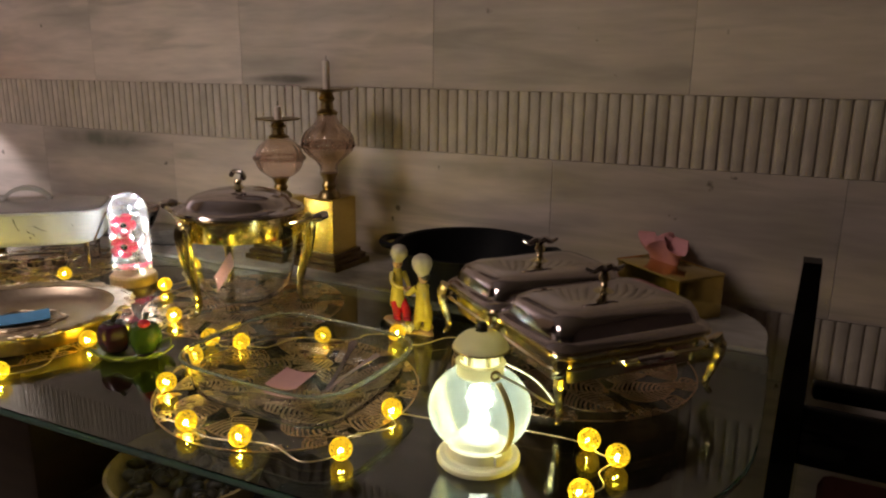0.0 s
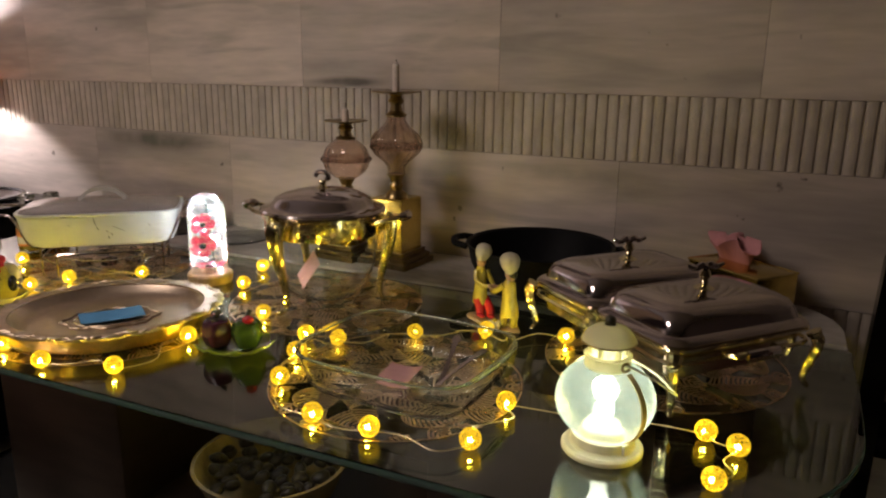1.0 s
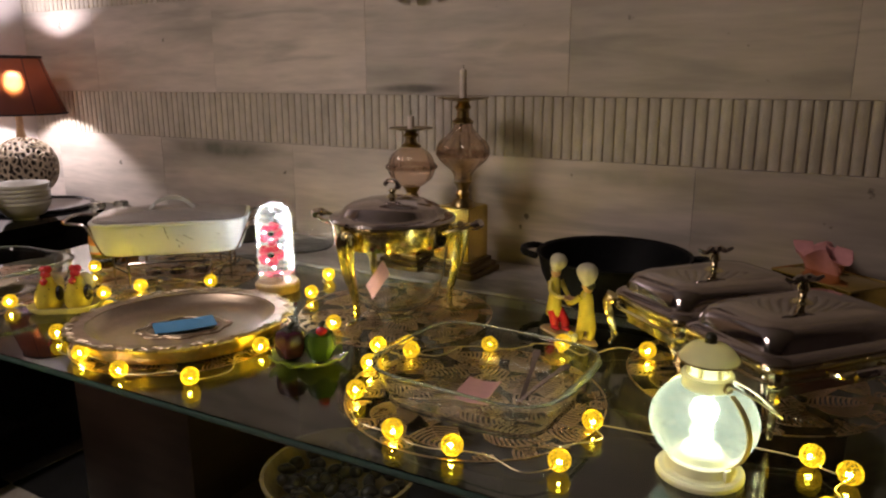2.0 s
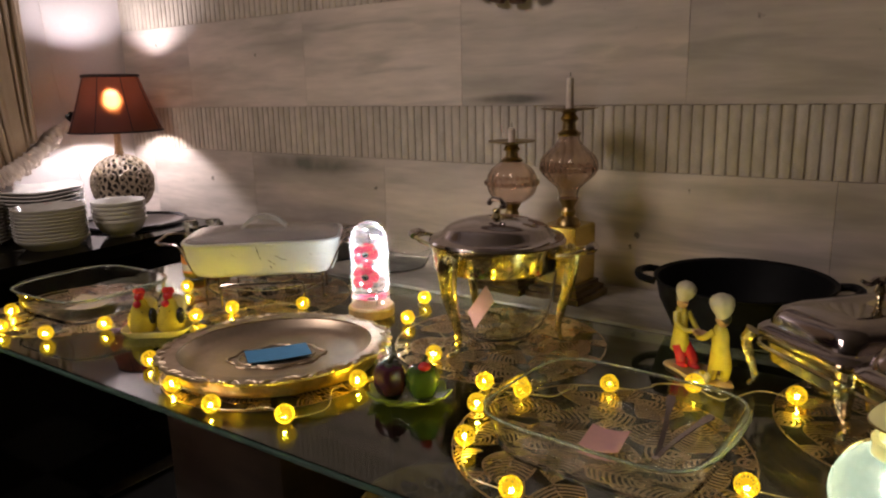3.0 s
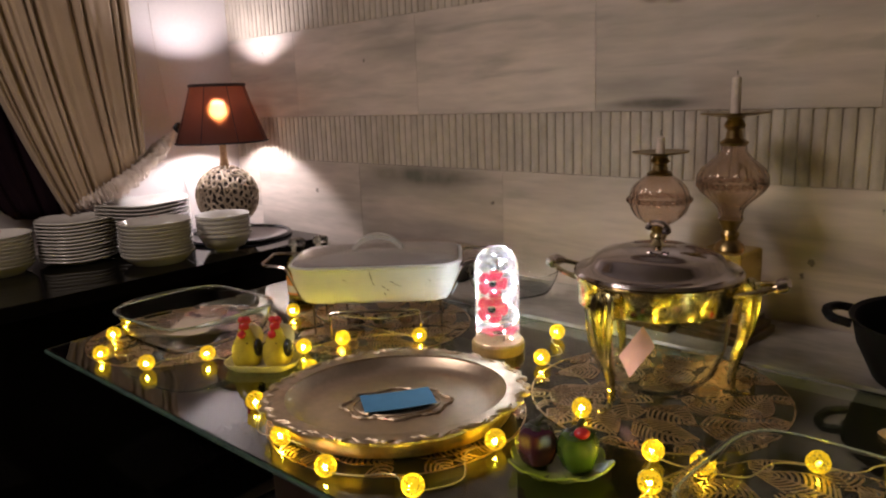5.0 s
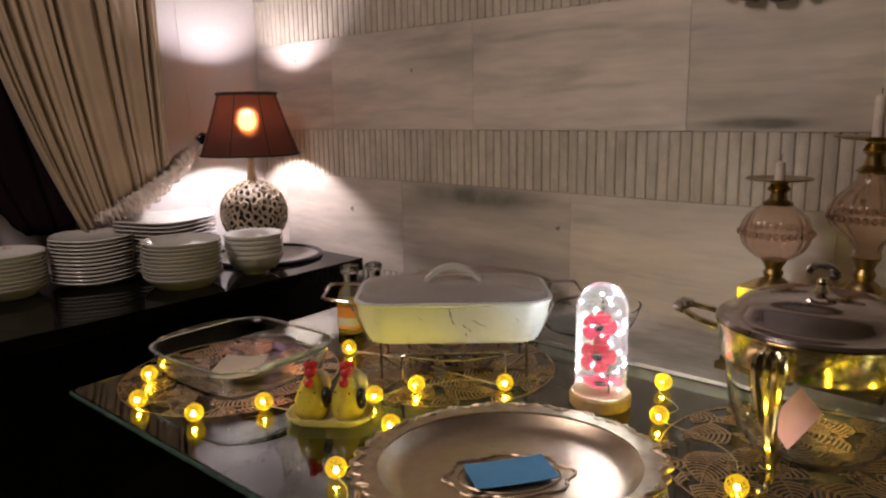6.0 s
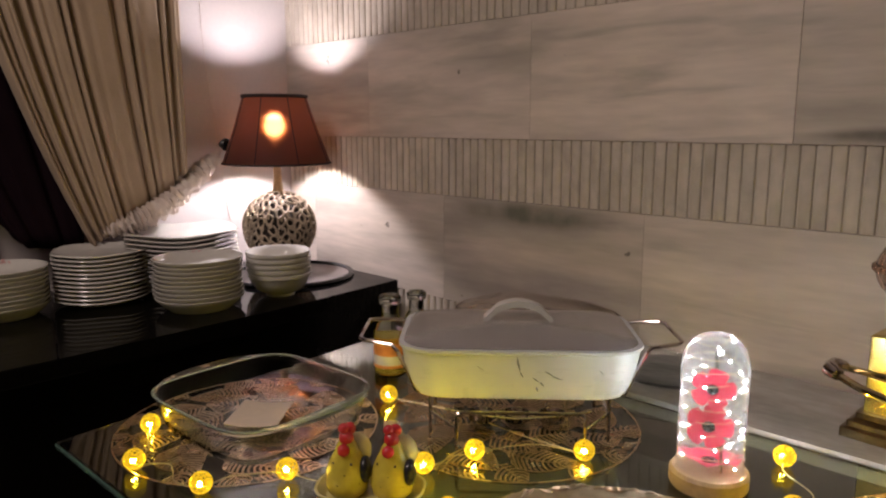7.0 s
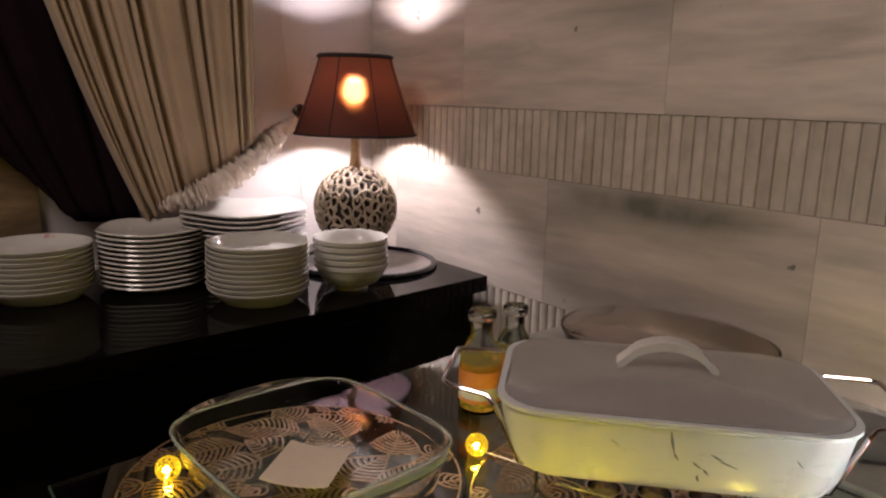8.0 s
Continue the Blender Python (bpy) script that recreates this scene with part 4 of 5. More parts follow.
def flower(m, r, n=5):
    f = part("flower", ball((0, 0, 0.003), r * 0.26, s=(1, 1, 0.5), sub=2), BLACKG, dm, "red flower with a dark centre", m=m)
    for i in range(n):
        a = 2 * math.pi * i / n
        rr = r * (0.95 + 0.1 * math.sin(3 * i))
        rows = [[(q * rr, -w * r, h * r), (q * rr, 0, h * r * 0.6), (q * rr, w * r, h * r)] for q, w, h in ((0.12, 0.10, 0.0), (0.5, 0.36, 0.16), (0.85, 0.42, 0.26), (1.0, 0.20, 0.20))]
        b = loft(rows, None, (False, False), closed=False)
        part("petal", b, PETALRED, f, m=Matrix.Rotation(a, 4, "Z"), smooth=80)


flower(pose(0.003, -0.016, 0.078, 66, 0, 32), 0.026)
flower(pose(0.004, -0.014, 0.122, 66, 0, 30), 0.024)
flower(pose(0, 0, 0.030, 0, 0, 0), 0.031)
part("stem", tube(curve_pts([(0.012, 0, 0.02), (0.006, 0.004, 0.08), (0.0, 0.0, 0.16)]), 0.0012), STEM, dm)
random.seed(8)
led = mesh_of("led", ball((0, 0, 0), 0.00065, sub=1), LEDWHITE)
hel = []
for i in range(34):
    a, z = i * 1.93, 0.028 + i * 0.0045
    r = 0.027 if z < 0.145 else 0.027 * math.sqrt(max(0.05, 1 - ((z - 0.145) / 0.038) ** 2))
    p = (r * math.cos(a), r * math.sin(a), z)
    hel.append(p)
    part("led", led, LEDWHITE, dm, "tiny white light", m=Matrix.Translation(p))
part("led_wire", tube(curve_pts(hel, 3), 0.0004, 4), CORD, dm)


# ---- round chafing dish ----
rc = thing("round_chafing_dish", pose(-0.962, 0.985, MZ) @ Matrix.Diagonal((1, 1, 0.955, 1)), "round chrome and gold chafing dish with glass bowl", "chafing dish")
part("lid", lathe([(0.113, 0.183), (0.115, 0.186), (0.112, 0.190), (0.100, 0.192), (0.092, 0.198), (0.087, 0.207), (0.075, 0.214), (0.05, 0.221), (0.02, 0.224), (0, 0.2245)], 64), CHROME, rc, "domed chrome lid")
part("lid_knob", lathe([(0.014, 0.222), (0.009, 0.226), (0.005, 0.232), (0.0075, 0.236), (0.005, 0.240)], 20), GOLDCHROME, rc)
part("knob_scroll", tube(curve_pts([(-0.016, 0, 0.246), (-0.010, 0, 0.254), (0, 0, 0.256), (0.010, 0, 0.253), (0.015, 0, 0.245), (0.008, 0, 0.243)], 5), 0.0045, 8), CHROME, rc, "scrolled chrome knob")
part("ring", lathe([(0.106, 0.140), (0.109, 0.1405), (0.110, 0.143), (0.110, 0.172), (0.1125, 0.174), (0.1125, 0.177), (0.115, 0.180), (0.115, 0.183), (0.106, 0.183), (0.106, 0.140)], 64, caps=(False, False)), GOLDCHROME, rc, "polished gilt ring")
bowl = part("glass_bowl", lathe([(0.052, 0.014), (0.066, 0.018), (0.084, 0.040), (0.096, 0.080), (0.101, 0.13), (0.103, 0.175), (0.1005, 0.175), (0.0985, 0.13), (0.0935, 0.080), (0.081, 0.042), (0.063, 0.021), (0.05, 0.017), (0, 0.017)], 56), GLASS, rc, "clear glass bowl")
bowl.visible_shadow = False
for a in (-96, 26, 146):
    mm = pose(0, 0, 0, 0, 0, a)
    lp = curve_pts([(0.114, 0, 0.172), (0.122, 0, 0.150), (0.120, 0, 0.115), (0.110, 0, 0.070), (0.103, 0, 0.030), (0.108, 0, 0.008), (0.122, 0, 0.004)], 7)
    leg = part("leg", tube(lp, 0, 10, radii=[0.0150 - 0.0112 * min(1, i / (len(lp) - 6)) ** 0.8 + 0.0006 * math.sin(i * 0.9) for i in range(len(lp))]), LEGGOLD, rc, "cast gilt scroll leg", m=mm)
    part("foot", ball((0.122, 0, 0.0055), 0.0062, s=(1.3, 1, 0.8), sub=2), GOLDCHROME, leg)
    b = loft([[(0.122 + 0.010 * dpt + rr_ * 0.6 * math.cos(t_) * (1 + 0.25 * math.cos(10 * t_)), rr_ * 1.25 * math.sin(t_) * (1 + 0.10 * math.cos(10 * t_)), z_) for t_ in [2 * math.pi * q / 20 for q in range(20)]] for z_, rr_, dpt in ((0.178, 0.006, 0.0), (0.170, 0.013, 0.3), (0.155, 0.014, 0.5), (0.135, 0.0125, 0.4), (0.105, 0.0095, 0.1), (0.080, 0.006, -0.4), (0.062, 0.002, -0.9))])
    part("acanthus", b, LEGGOLD, leg, "moulded leaf ornament")
for a in (186, 10):
    mm = pose(0, 0, 0.168, 0, 0, a)
    h = part("handle", tube(curve_pts([(0.108, -0.03, 0), (0.135, -0.026, 0.006), (0.158, -0.012, 0.012), (0.163, 0, 0.013), (0.158, 0.012, 0.012), (0.135, 0.026, 0.006), (0.108, 0.03, 0)], 5), 0.004, 8), GOLDCHROME, rc, "side handle", m=mm)
    part("grip", tube([(0.155, -0.018, 0.012), (0.162, -0.008, 0.0135), (0.164, 0, 0.014), (0.162, 0.008, 0.0135), (0.155, 0.018, 0.012)], 0, 10, radii=[0.006, 0.009, 0.0075, 0.0095, 0.006]), CHROME, h, "dark cast grip")
note("paper_note", pose(-0.968, 0.944, MZ + 0.066, 62, 20, -40), 0.046, 0.060, PINK, "pale pink paper note propped in the glass bowl", 0.002)


# ---- rectangular chafing dishes ----
def chafer(m, label):
    c = thing("rectangular_chafing_dish", m, label, "chafing dish", "rectangular chafing dishes")
    A, B = 0.124, 0.086
    part("lid", loft([rrect(A, B, 0.026, 0.092), rrect(A + 0.002, B + 0.002, 0.027, 0.096), rrect(A - 0.003, B - 0.003, 0.026, 0.101), rrect(A - 0.009, B - 0.009, 0.026, 0.104), rrect(A - 0.012, B - 0.012, 0.027, 0.116), rrect(A - 0.018, B - 0.018, 0.026, 0.126), rrect(A - 0.032, B - 0.030, 0.026, 0.133), rrect(A - 0.06, B - 0.05, 0.02, 0.136), rrect(0.03, 0.015, 0.01, 0.137)]), CHROME, c, "domed chrome lid")
    part("knob_stem", lathe([(0.016, 0.136), (0.010, 0.140), (0.005, 0.143), (0.0055, 0.150), (0.0085, 0.155), (0.0055, 0.163)], 20), GOLDCHROME, c, "turned gilt knob stem")
    part("knob_scroll", tube(curve_pts([(-0.029, 0.004, 0.171), (-0.019, 0, 0.166), (-0.009, 0, 0.170), (0, 0, 0.168), (0.009, 0, 0.170), (0.019, 0, 0.166), (0.029, -0.004, 0.171)], 5), 0, 8, radii=[0.0022 + 0.0034 * math.sin(math.pi * i / 30) for i in range(31)]), CHROME, c, "leaf-shaped chrome knob")
    part("pan", loft([rrect(A - 0.016, B - 0.016, 0.022, 0.046), rrect(A - 0.011, B - 0.011, 0.024, 0.050), rrect(A - 0.006, B - 0.006, 0.025, 0.088), rrect(A + 0.003, B + 0.003, 0.028, 0.089), rrect(A + 0.003, B + 0.003, 0.028, 0.092), rrect(A - 0.01, B - 0.01, 0.025, 0.092)]), SILVER, c, "polished pan")
    part("frame", tube([(x, y, 0.072) for x, y, z in rrect(A + 0.001, B + 0.001, 0.028, 0)], 0.0032, closed=True), GOLDCHROME, c, "gilt frame rail")
    for sx in (-1, 1):
        for sy in (-1, 1):
            x, y = sx * (A - 0.012), sy * (B - 0.008)
            d = Vector((sx * 0.7, sy * 0.7, 0))
            lp = curve_pts([Vector((x, y, 0.086)) + d * 0.012, Vector((x, y, 0.070)) + d * 0.020, Vector((x, y, 0.045)) + d * 0.014, Vector((x, y, 0.018)) + d * 0.006, Vector((x, y, 0.004)) + d * 0.014], 7)
            part("leg", tube(lp, 0, 8, radii=[0.0112 - 0.0078 * (i / (len(lp) - 1)) ** 0.7 + 0.0005 * math.sin(1.3 * i) for i in range(len(lp))]), LEGGOLD, c, "cast cabriole leg")
    for sy in (-1, 1):
        h = part("handle", tube(curve_pts([(-0.042, sy * (B + 0.002), 0.078), (-0.038, sy * (B + 0.02), 0.080), (-0.018, sy * (B + 0.026), 0.084), (0, sy * (B + 0.027), 0.082), (0.018, sy * (B + 0.026), 0.084), (0.038, sy * (B + 0.02), 0.080), (0.042, sy * (B + 0.002), 0.078)], 5), 0.004, 8), GOLDCHROME, c, "side handle")
        part("grip", tube(curve_pts([(-0.026, sy * (B + 0.025), 0.082), (0, sy * (B + 0.028), 0.084), (0.026, sy * (B + 0.025), 0.082)], 6), 0.0062, 10), CHROME, h, "scrolled grip")
    return c


chafer(pose(-0.281, 0.934, MZ, 0, 0, 50), "rectangular chrome chafing dish with gilt legs, on a placemat")
chafer(pose(-0.410, 1.043, MZ, 0, 0, 50), "rectangular chrome chafing dish standing behind the other")


# ---- lantern ----
ln = thing("lantern", pose(-0.352, 0.682, TZ), "lit round frosted-glass lantern with cream cap and handle", "lantern")
part("base", lathe([(0.046, 0), (0.0475, 0.002), (0.0475, 0.006), (0.045, 0.009), (0.039, 0.009), (0.037, 0.011), (0.0365, 0.022), (0.034, 0.024)], 48), CREAMPLASTIC, ln, "cream round base with a raised ring")
globe = part("globe", lathe([(0.034, 0.022)] + [(0.0575 * math.cos(a), 0.064 + 0.049 * math.sin(a)) for a in [math.radians(d) for d in range(-54, 64, 7)]] + [(0.0245, 0.107)], 56, caps=(False, False)), FROST, ln, "mottled frosted glass globe")
globe.visible_shadow = False
part("collar", lathe([(0.0235, 0.103), (0.0262, 0.104), (0.0262, 0.116), (0.0275, 0.117), (0.0275, 0.119), (0.0225, 0.120), (0.0215, 0.118), (0.0215, 0.104), (0.0235, 0.103)], 48, caps=(False, False)), LANTCAP, ln, "cream band above the globe")
for k in range(6):
    a = 2 * math.pi * (k + 0.3) / 6
    part("gallery_post", box((0.0195 * math.cos(a), 0.0195 * math.sin(a), 0.127), (0.005, 0.005, 0.018), 0.001), LANTCAP, ln)
part("gallery_glass", lathe([(0.0165, 0.117), (0.0165, 0.136)], 32, caps=(False, False)), FROST, ln, "glowing glass inside the gallery").visible_shadow = False
cap = part("cap", lathe([(0.020, 0.1345), (0.0300, 0.1350), (0.0312, 0.1365), (0.0305, 0.1385), (0.0265, 0.1445), (0.0205, 0.1500), (0.0125, 0.1530), (0.0075, 0.1545), (0, 0.155)], 48), LANTCAP, ln, "domed cream cap")
part("finial", lathe([(0.0070, 0.1535), (0.0060, 0.157), (0.0066, 0.160), (0.0045, 0.164), (0, 0.165)], 20), STEM, cap, "small dark finial")
part("brim", tube([(0.0308 * math.cos(a), 0.0308 * math.sin(a), 0.1352) for a in [2 * math.pi * k / 40 for k in range(40)]], 0.0011, 6, closed=True), BRASS, cap, "dull brim line")
part("candle", lathe([(0.020, 0.018), (0.020, 0.034), (0.016, 0.038), (0.0, 0.038)], 24), CREAMPLASTIC, ln, "candle inside")
fl = part("flame", lathe([(0.001, 0.038), (0.008, 0.045), (0.009, 0.052), (0.006, 0.062), (0.001, 0.068)], 16), M("flame", (1, 0.95, 0.8), 0.5, emit=(0.97, 1.0, 0.84), power=8), ln, "glowing flame bulb")
fl.visible_shadow = False
for az in (-32, 148):
    rows = []
    for k in range(17):
        a = radians(-52 + 108 * k / 16)
        r_, z_ = 0.0592 * math.cos(a), 0.064 + 0.0505 * math.sin(a)
        rows.append([(r_, -0.0036, z_), (r_ + 0.0018, -0.003, z_), (r_ + 0.0018, 0.003, z_), (r_, 0.0036, z_)])
    rib = part("rib", loft(rows), STRAP, ln, "ochre rib curved over the globe", m=pose(0, 0, 0, 0, 0, az))
    part("clip", box((0.037, 0, 0.015), (0.006, 0.010, 0.014), 0.0015), CREAMPLASTIC, rib)
    part("eyelet", tube([(0.0285 + 0.001 * math.cos(q), 0.0048 * math.cos(q), 0.112 + 0.0048 * math.sin(q)) for q in [2 * math.pi * k / 14 for k in range(14)]], 0.0017, 6, closed=True), BRASS, rib, "dark wire eyelet")
ends = [(0.0285 * math.cos(radians(z)), 0.0285 * math.sin(radians(z))) for z in (-32, 148)]
mid = [(0.072, 0.012), (0.040, 0.062)]
part("bail_wire", tube(curve_pts([(*ends[0], 0.115), (0.048, -0.008, 0.104), (*mid[0], 0.082), (0.071, 0.046, 0.066), (*mid[1], 0.082), (-0.004, 0.045, 0.104), (*ends[1], 0.115)], 8), 0.0015, 6), CREAMPLASTIC, ln, "thin bail handle folded down")


# ---- candlesticks ----
def candlestick(m, h, label, tall):
    c = thing("candlestick", m, label, "candlestick", "brass candlesticks")
    part("plinth", loft([rrect(0.062, 0.062, 0.003, 0), rrect(0.062, 0.062, 0.003, 0.012), rrect(0.056, 0.056, 0.003, 0.014), rrect(0.056, 0.056, 0.003, 0.022), rrect(0.048, 0.048, 0.003, 0.026), rrect(0.048, 0.048, 0.003, 0.034)], caps=(True, True)), BRONZE, c, "stepped dark bronze plinth", smooth=20)
    part("block", loft([rrect(0.041, 0.041, 0.002, 0.034), rrect(0.041, 0.041, 0.002, h), rrect(0.038, 0.038, 0.002, h + 0.003)]), GILT, c, "square polished brass block", smooth=20)
    e_ = 1.2 if tall else 1.0
    part("lower_stem", lathe([(0.026, h + 0.003), (0.022, h + 0.010 * e_), (0.013, h + 0.016 * e_), (0.016, h + 0.024 * e_), (0.012, h + 0.030 * e_), (0.017, h + 0.040 * e_), (0.022, h + 0.046 * e_)], 32), BRASS, c)
    if tall:
        g0 = h + 0.055
        gp = [(0.020, g0), (0.0195, g0 + 0.008), (0.021, g0 + 0.016), (0.028, g0 + 0.024), (0.040, g0 + 0.033), (0.051, g0 + 0.043), (0.0555, g0 + 0.052), (0.0565, g0 + 0.060), (0.055, g0 + 0.068), (0.049, g0 + 0.078), (0.038, g0 + 0.087), (0.028, g0 + 0.095), (0.022, g0 + 0.104), (0.021, g0 + 0.112)]
        gp = [(r_, g0 + (z_ - g0) * 1.12) for r_, z_ in gp]
        g1 = g0 + 0.125
    else:
        g0 = h + 0.044
        gp = [(0.0525 * math.cos(q), g0 + 0.046 + 0.049 * math.sin(q)) for q in [radians(d_) for d_ in range(-66, 67, 11)]]
        g1 = g0 + 0.090
    gp = gp + [(r_ - 0.0022, z_) for r_, z_ in gp[::-1]] + [gp[0]]
    part("glass_globe", lathe(gp, 96, flute=0.045, nf=14, z0=g0 + 0.015, z1=g1 - 0.012, caps=(False, False)), PINKGLASS, c, "fluted rose-tinted glass globe")
    b = bmesh.new()
    for i in range(32):
        a = 2 * math.pi * i / 32
        ball((0.0545 * math.cos(a), 0.0545 * math.sin(a), g0 + (0.060 if tall else 0.046)), 0.0048, b, (1, 1, 1.2), 2)
    tagged(part("bead_band", b, PINKGLASS, c, "moulded glass bead band"), kind="stuff")
    k_ = 1.3 if tall else 1.0
    part("upper_stem", lathe([(0.021, g1), (0.024, g1 + 0.004 * k_), (0.014, g1 + 0.010 * k_), (0.012, g1 + 0.020 * k_), (0.018, g1 + 0.026 * k_), (0.012, g1 + 0.034 * k_), (0.018, g1 + 0.038 * k_)], 32), BRASS, c)
    R = 0.056 if tall else 0.050
    zt = g1 + 0.038 * k_
    part("drip_pan", lathe([(0.012, zt - 0.002), (R * 0.6, zt), (R, zt + 0.004), (R, zt + 0.006), (R * 0.6, zt + 0.003), (0, zt + 0.002)], 40), BRASS, c, "wide brass drip pan")
    part("candle", lathe([(0.008, zt), (0.0075, zt + (0.062 if tall else 0.030)), (0.002, zt + (0.066 if tall else 0.033)), (0, zt + (0.066 if tall else 0.033))], 16), WAX, c, "burnt-down white candle")
    part("wick", tube([(0, 0, zt + 0.03), (0.001, 0, zt + (0.074 if tall else 0.044))], 0.0008, 5), STEM, c)


candlestick(pose(-0.985, 1.295, TZ, 0, 0, -4), 0.150, "tall brass and rose-glass candlestick on the ledge", True)
candlestick(pose(-1.115, 1.290, TZ, 0, 0, -4), 0.140, "shorter brass and rose-glass candlestick on the ledge", False)


# ---- black pan, tissue box ----
pn = thing("frying_pan", pose(-0.63, 1.258, TZ), "large black cast-iron pan with loop handles on the ledge", "pan")
part("body", lathe([(0.10, 0.0), (0.115, 0.006), (0.138, 0.055), (0.146, 0.092), (0.150, 0.094), (0.148, 0.096), (0.142, 0.092), (0.132, 0.055), (0.108, 0.010), (0, 0.010)], 64), IRON, pn)
for a in (187, 7):
    part("handle", tube(curve_pts([(0.142, -0.04, 0.084), (0.168, -0.034, 0.088), (0.180, 0, 0.090), (0.168, 0.034, 0.088), (0.142, 0.04, 0.084)], 6), 0.007, 8), IRON, pn, "loop handle", m=pose(0, 0, 0, 0, 0, a))
tbx = thing("tissue_box", pose(-0.256, 1.334, TZ, 0, 0, -38), "gold tissue box with a pink tissue pulled out", "tissue box")
part("box", box((0, 0, 0.040), (0.165, 0.106, 0.080), 0.003), GILT, tbx, "embossed gold box")
part("lid_edge", tube([(x, y, 0.079) for x, y, z in rrect(0.0832, 0.0537, 0.003, 0, 2)], 0.002, closed=True), GILT, tbx)
rings = []
random.seed(4)
for j in range(7):
    v = j / 6
    rings.append([((0.036 + 0.020 * v) * math.cos(2 * math.pi * i / 40) * (1 + 0.13 * v * math.sin(5 * 2 * math.pi * i / 40 + 1.5 * j)), (0.004 + 0.030 * v) * math.sin(2 * math.pi * i / 40) * (1 + 0.20 * v * math.sin(7 * 2 * math.pi * i / 40)), 0.079 + 0.038 * v + 0.012 * v * math.sin(4 * 2 * math.pi * i / 40)) for i in range(40)])
rings.append([(p[0] * 0.4, p[1] * 0.4, p[2] + 0.004) for p in rings[-1]])
part("tissue", loft(rings, caps=(False, True)), TISSUE, tbx, "crumpled pink tissue", smooth=60, m=pose(-0.03, 0.012, 0))


# ---- painted ceramic pieces ----
def chick(m, dark):
    c = thing("hen_shaker", m, "yellow ceramic hen shaker with red comb and dark wing", "salt shaker", "hen shakers")
    part("body", lathe([(0.019, 0), (0.0235, 0.005), (0.0250, 0.016), (0.0235, 0.030), (0.0185, 0.042), (0.0140, 0.050), (0.0115, 0.057), (0.008, 0.063), (0.0, 0.066)], 28), YELLOW, c)
    b = ball((0, -0.002, 0.066), 0.0088)
    ball((0.003, 0.004, 0.074), 0.0075, b)
    ball((-0.003, -0.003, 0.077), 0.0062, b)
    ball((-0.002, -0.012, 0.055), 0.0072, b)
    part("comb", b, RED, c, "red comb")
    part("tail", ball((0.008, 0.015, 0.044), 0.0185, s=(1.0, 0.8, 1.1)), CREAMG, c, "cream rounded back")
    part("wing", ball((0.021, -0.006, 0.030), 0.0135, s=(0.55, 1, 1.15)), BLACKG, c, "black wing")
    for k in range(9):
        a = -1.57 + 0.35 * (k - 4)
        z = 0.018 + 0.012 * (k % 3)
        part("dot", ball((0.0235 * math.cos(a) * (1 - z * 4.5 + 0.08), 0.0235 * math.sin(a) * (1 - z * 4.5 + 0.08), z), 0.0016, sub=1), BLACKG, c)
    return c


solid("shaker_dish", loft([rrect(0.050, 0.028, 0.022, 0), rrect(0.060, 0.034, 0.028, 0.006), rrect(0.063, 0.037, 0.03, 0.013), rrect(0.060, 0.034, 0.028, 0.013), rrect(0.05, 0.027, 0.022, 0.005)]), LITCREAM, pose(-1.510, 0.681, TZ, 0, 0, 38), "small cream ceramic dish under the hen shakers, coloured by yellow bulb light", "dish")
chick(pose(-1.530, 0.664, TZ + 0.005, 0, 0, 44), 0)
chick(pose(-1.490, 0.697, TZ + 0.005, 0, 0, 36), 1)

lf = []
for rr, z in ((0.030, 0), (0.044, 0.004), (0.058, 0.014), (0.057, 0.0165), (0.042, 0.007), (0.0, 0.004)):
    lf.append([(max(rr, 0.001) * (1.15 + 0.07 * math.cos(9 * a)) * math.cos(a), max(rr, 0.001) * (0.85 + 0.07 * math.cos(9 * a)) * math.sin(a), z + (0.004 * math.cos(9 * a) if rr > 0.05 else 0)) for a in [2 * math.pi * i / 72 for i in range(72)]])
solid("leaf_dish", loft(lf), LIME, pose(-0.938, 0.710, TZ, 0, 0, 30) @ Matrix.Scale(0.88, 4), "lime green leaf-shaped ceramic dish", "dish")


def veg(m, mat_, label, tip):
    c = thing("vegetable_shaker", m @ Matrix.Scale(0.9, 4), label, "salt shaker", "vegetable shakers")
    part("body", lathe([(0.010, 0), (0.020, 0.006), (0.026, 0.022), (0.0265, 0.036), (0.021, 0.049), (0.010, 0.054), (0, 0.052)], 40, flute=0.05, nf=5, z0=0.004, z1=0.05), mat_, c)
    part("stem", tube(curve_pts([(0, 0, 0.05), (0.002, 0, 0.060), (0.008, 0.003, 0.067)]), 0.004), tip, c, "curled stem")
    for k in range(5):
        a = 2 * math.pi * k / 5
        part("sepal", ball((0.010 * math.cos(a), 0.010 * math.sin(a), 0.053), 0.006, s=(1.2, 1, 0.35), sub=2), tip, c)
    return c


veg(pose(-0.962, 0.699, TZ + 0.006, 0, 0, 10), PURPLE, "aubergine-purple ceramic vegetable shaker on a leaf dish", STEM)
veg(pose(-0.918, 0.717, TZ + 0.006, 0, 0, 60), GREEN, "green ceramic pepper shaker on a leaf dish", STEM)
solid("ladybird_ornament", ball((0, 0, 0), 0.009, s=(1, 1, 0.7)), RED, pose(-0.908, 0.709, TZ + 0.057), "small red bead ornament on the pepper shaker", "ornament")

# the pair of cooks: one plain figurine
b = bmesh.new()


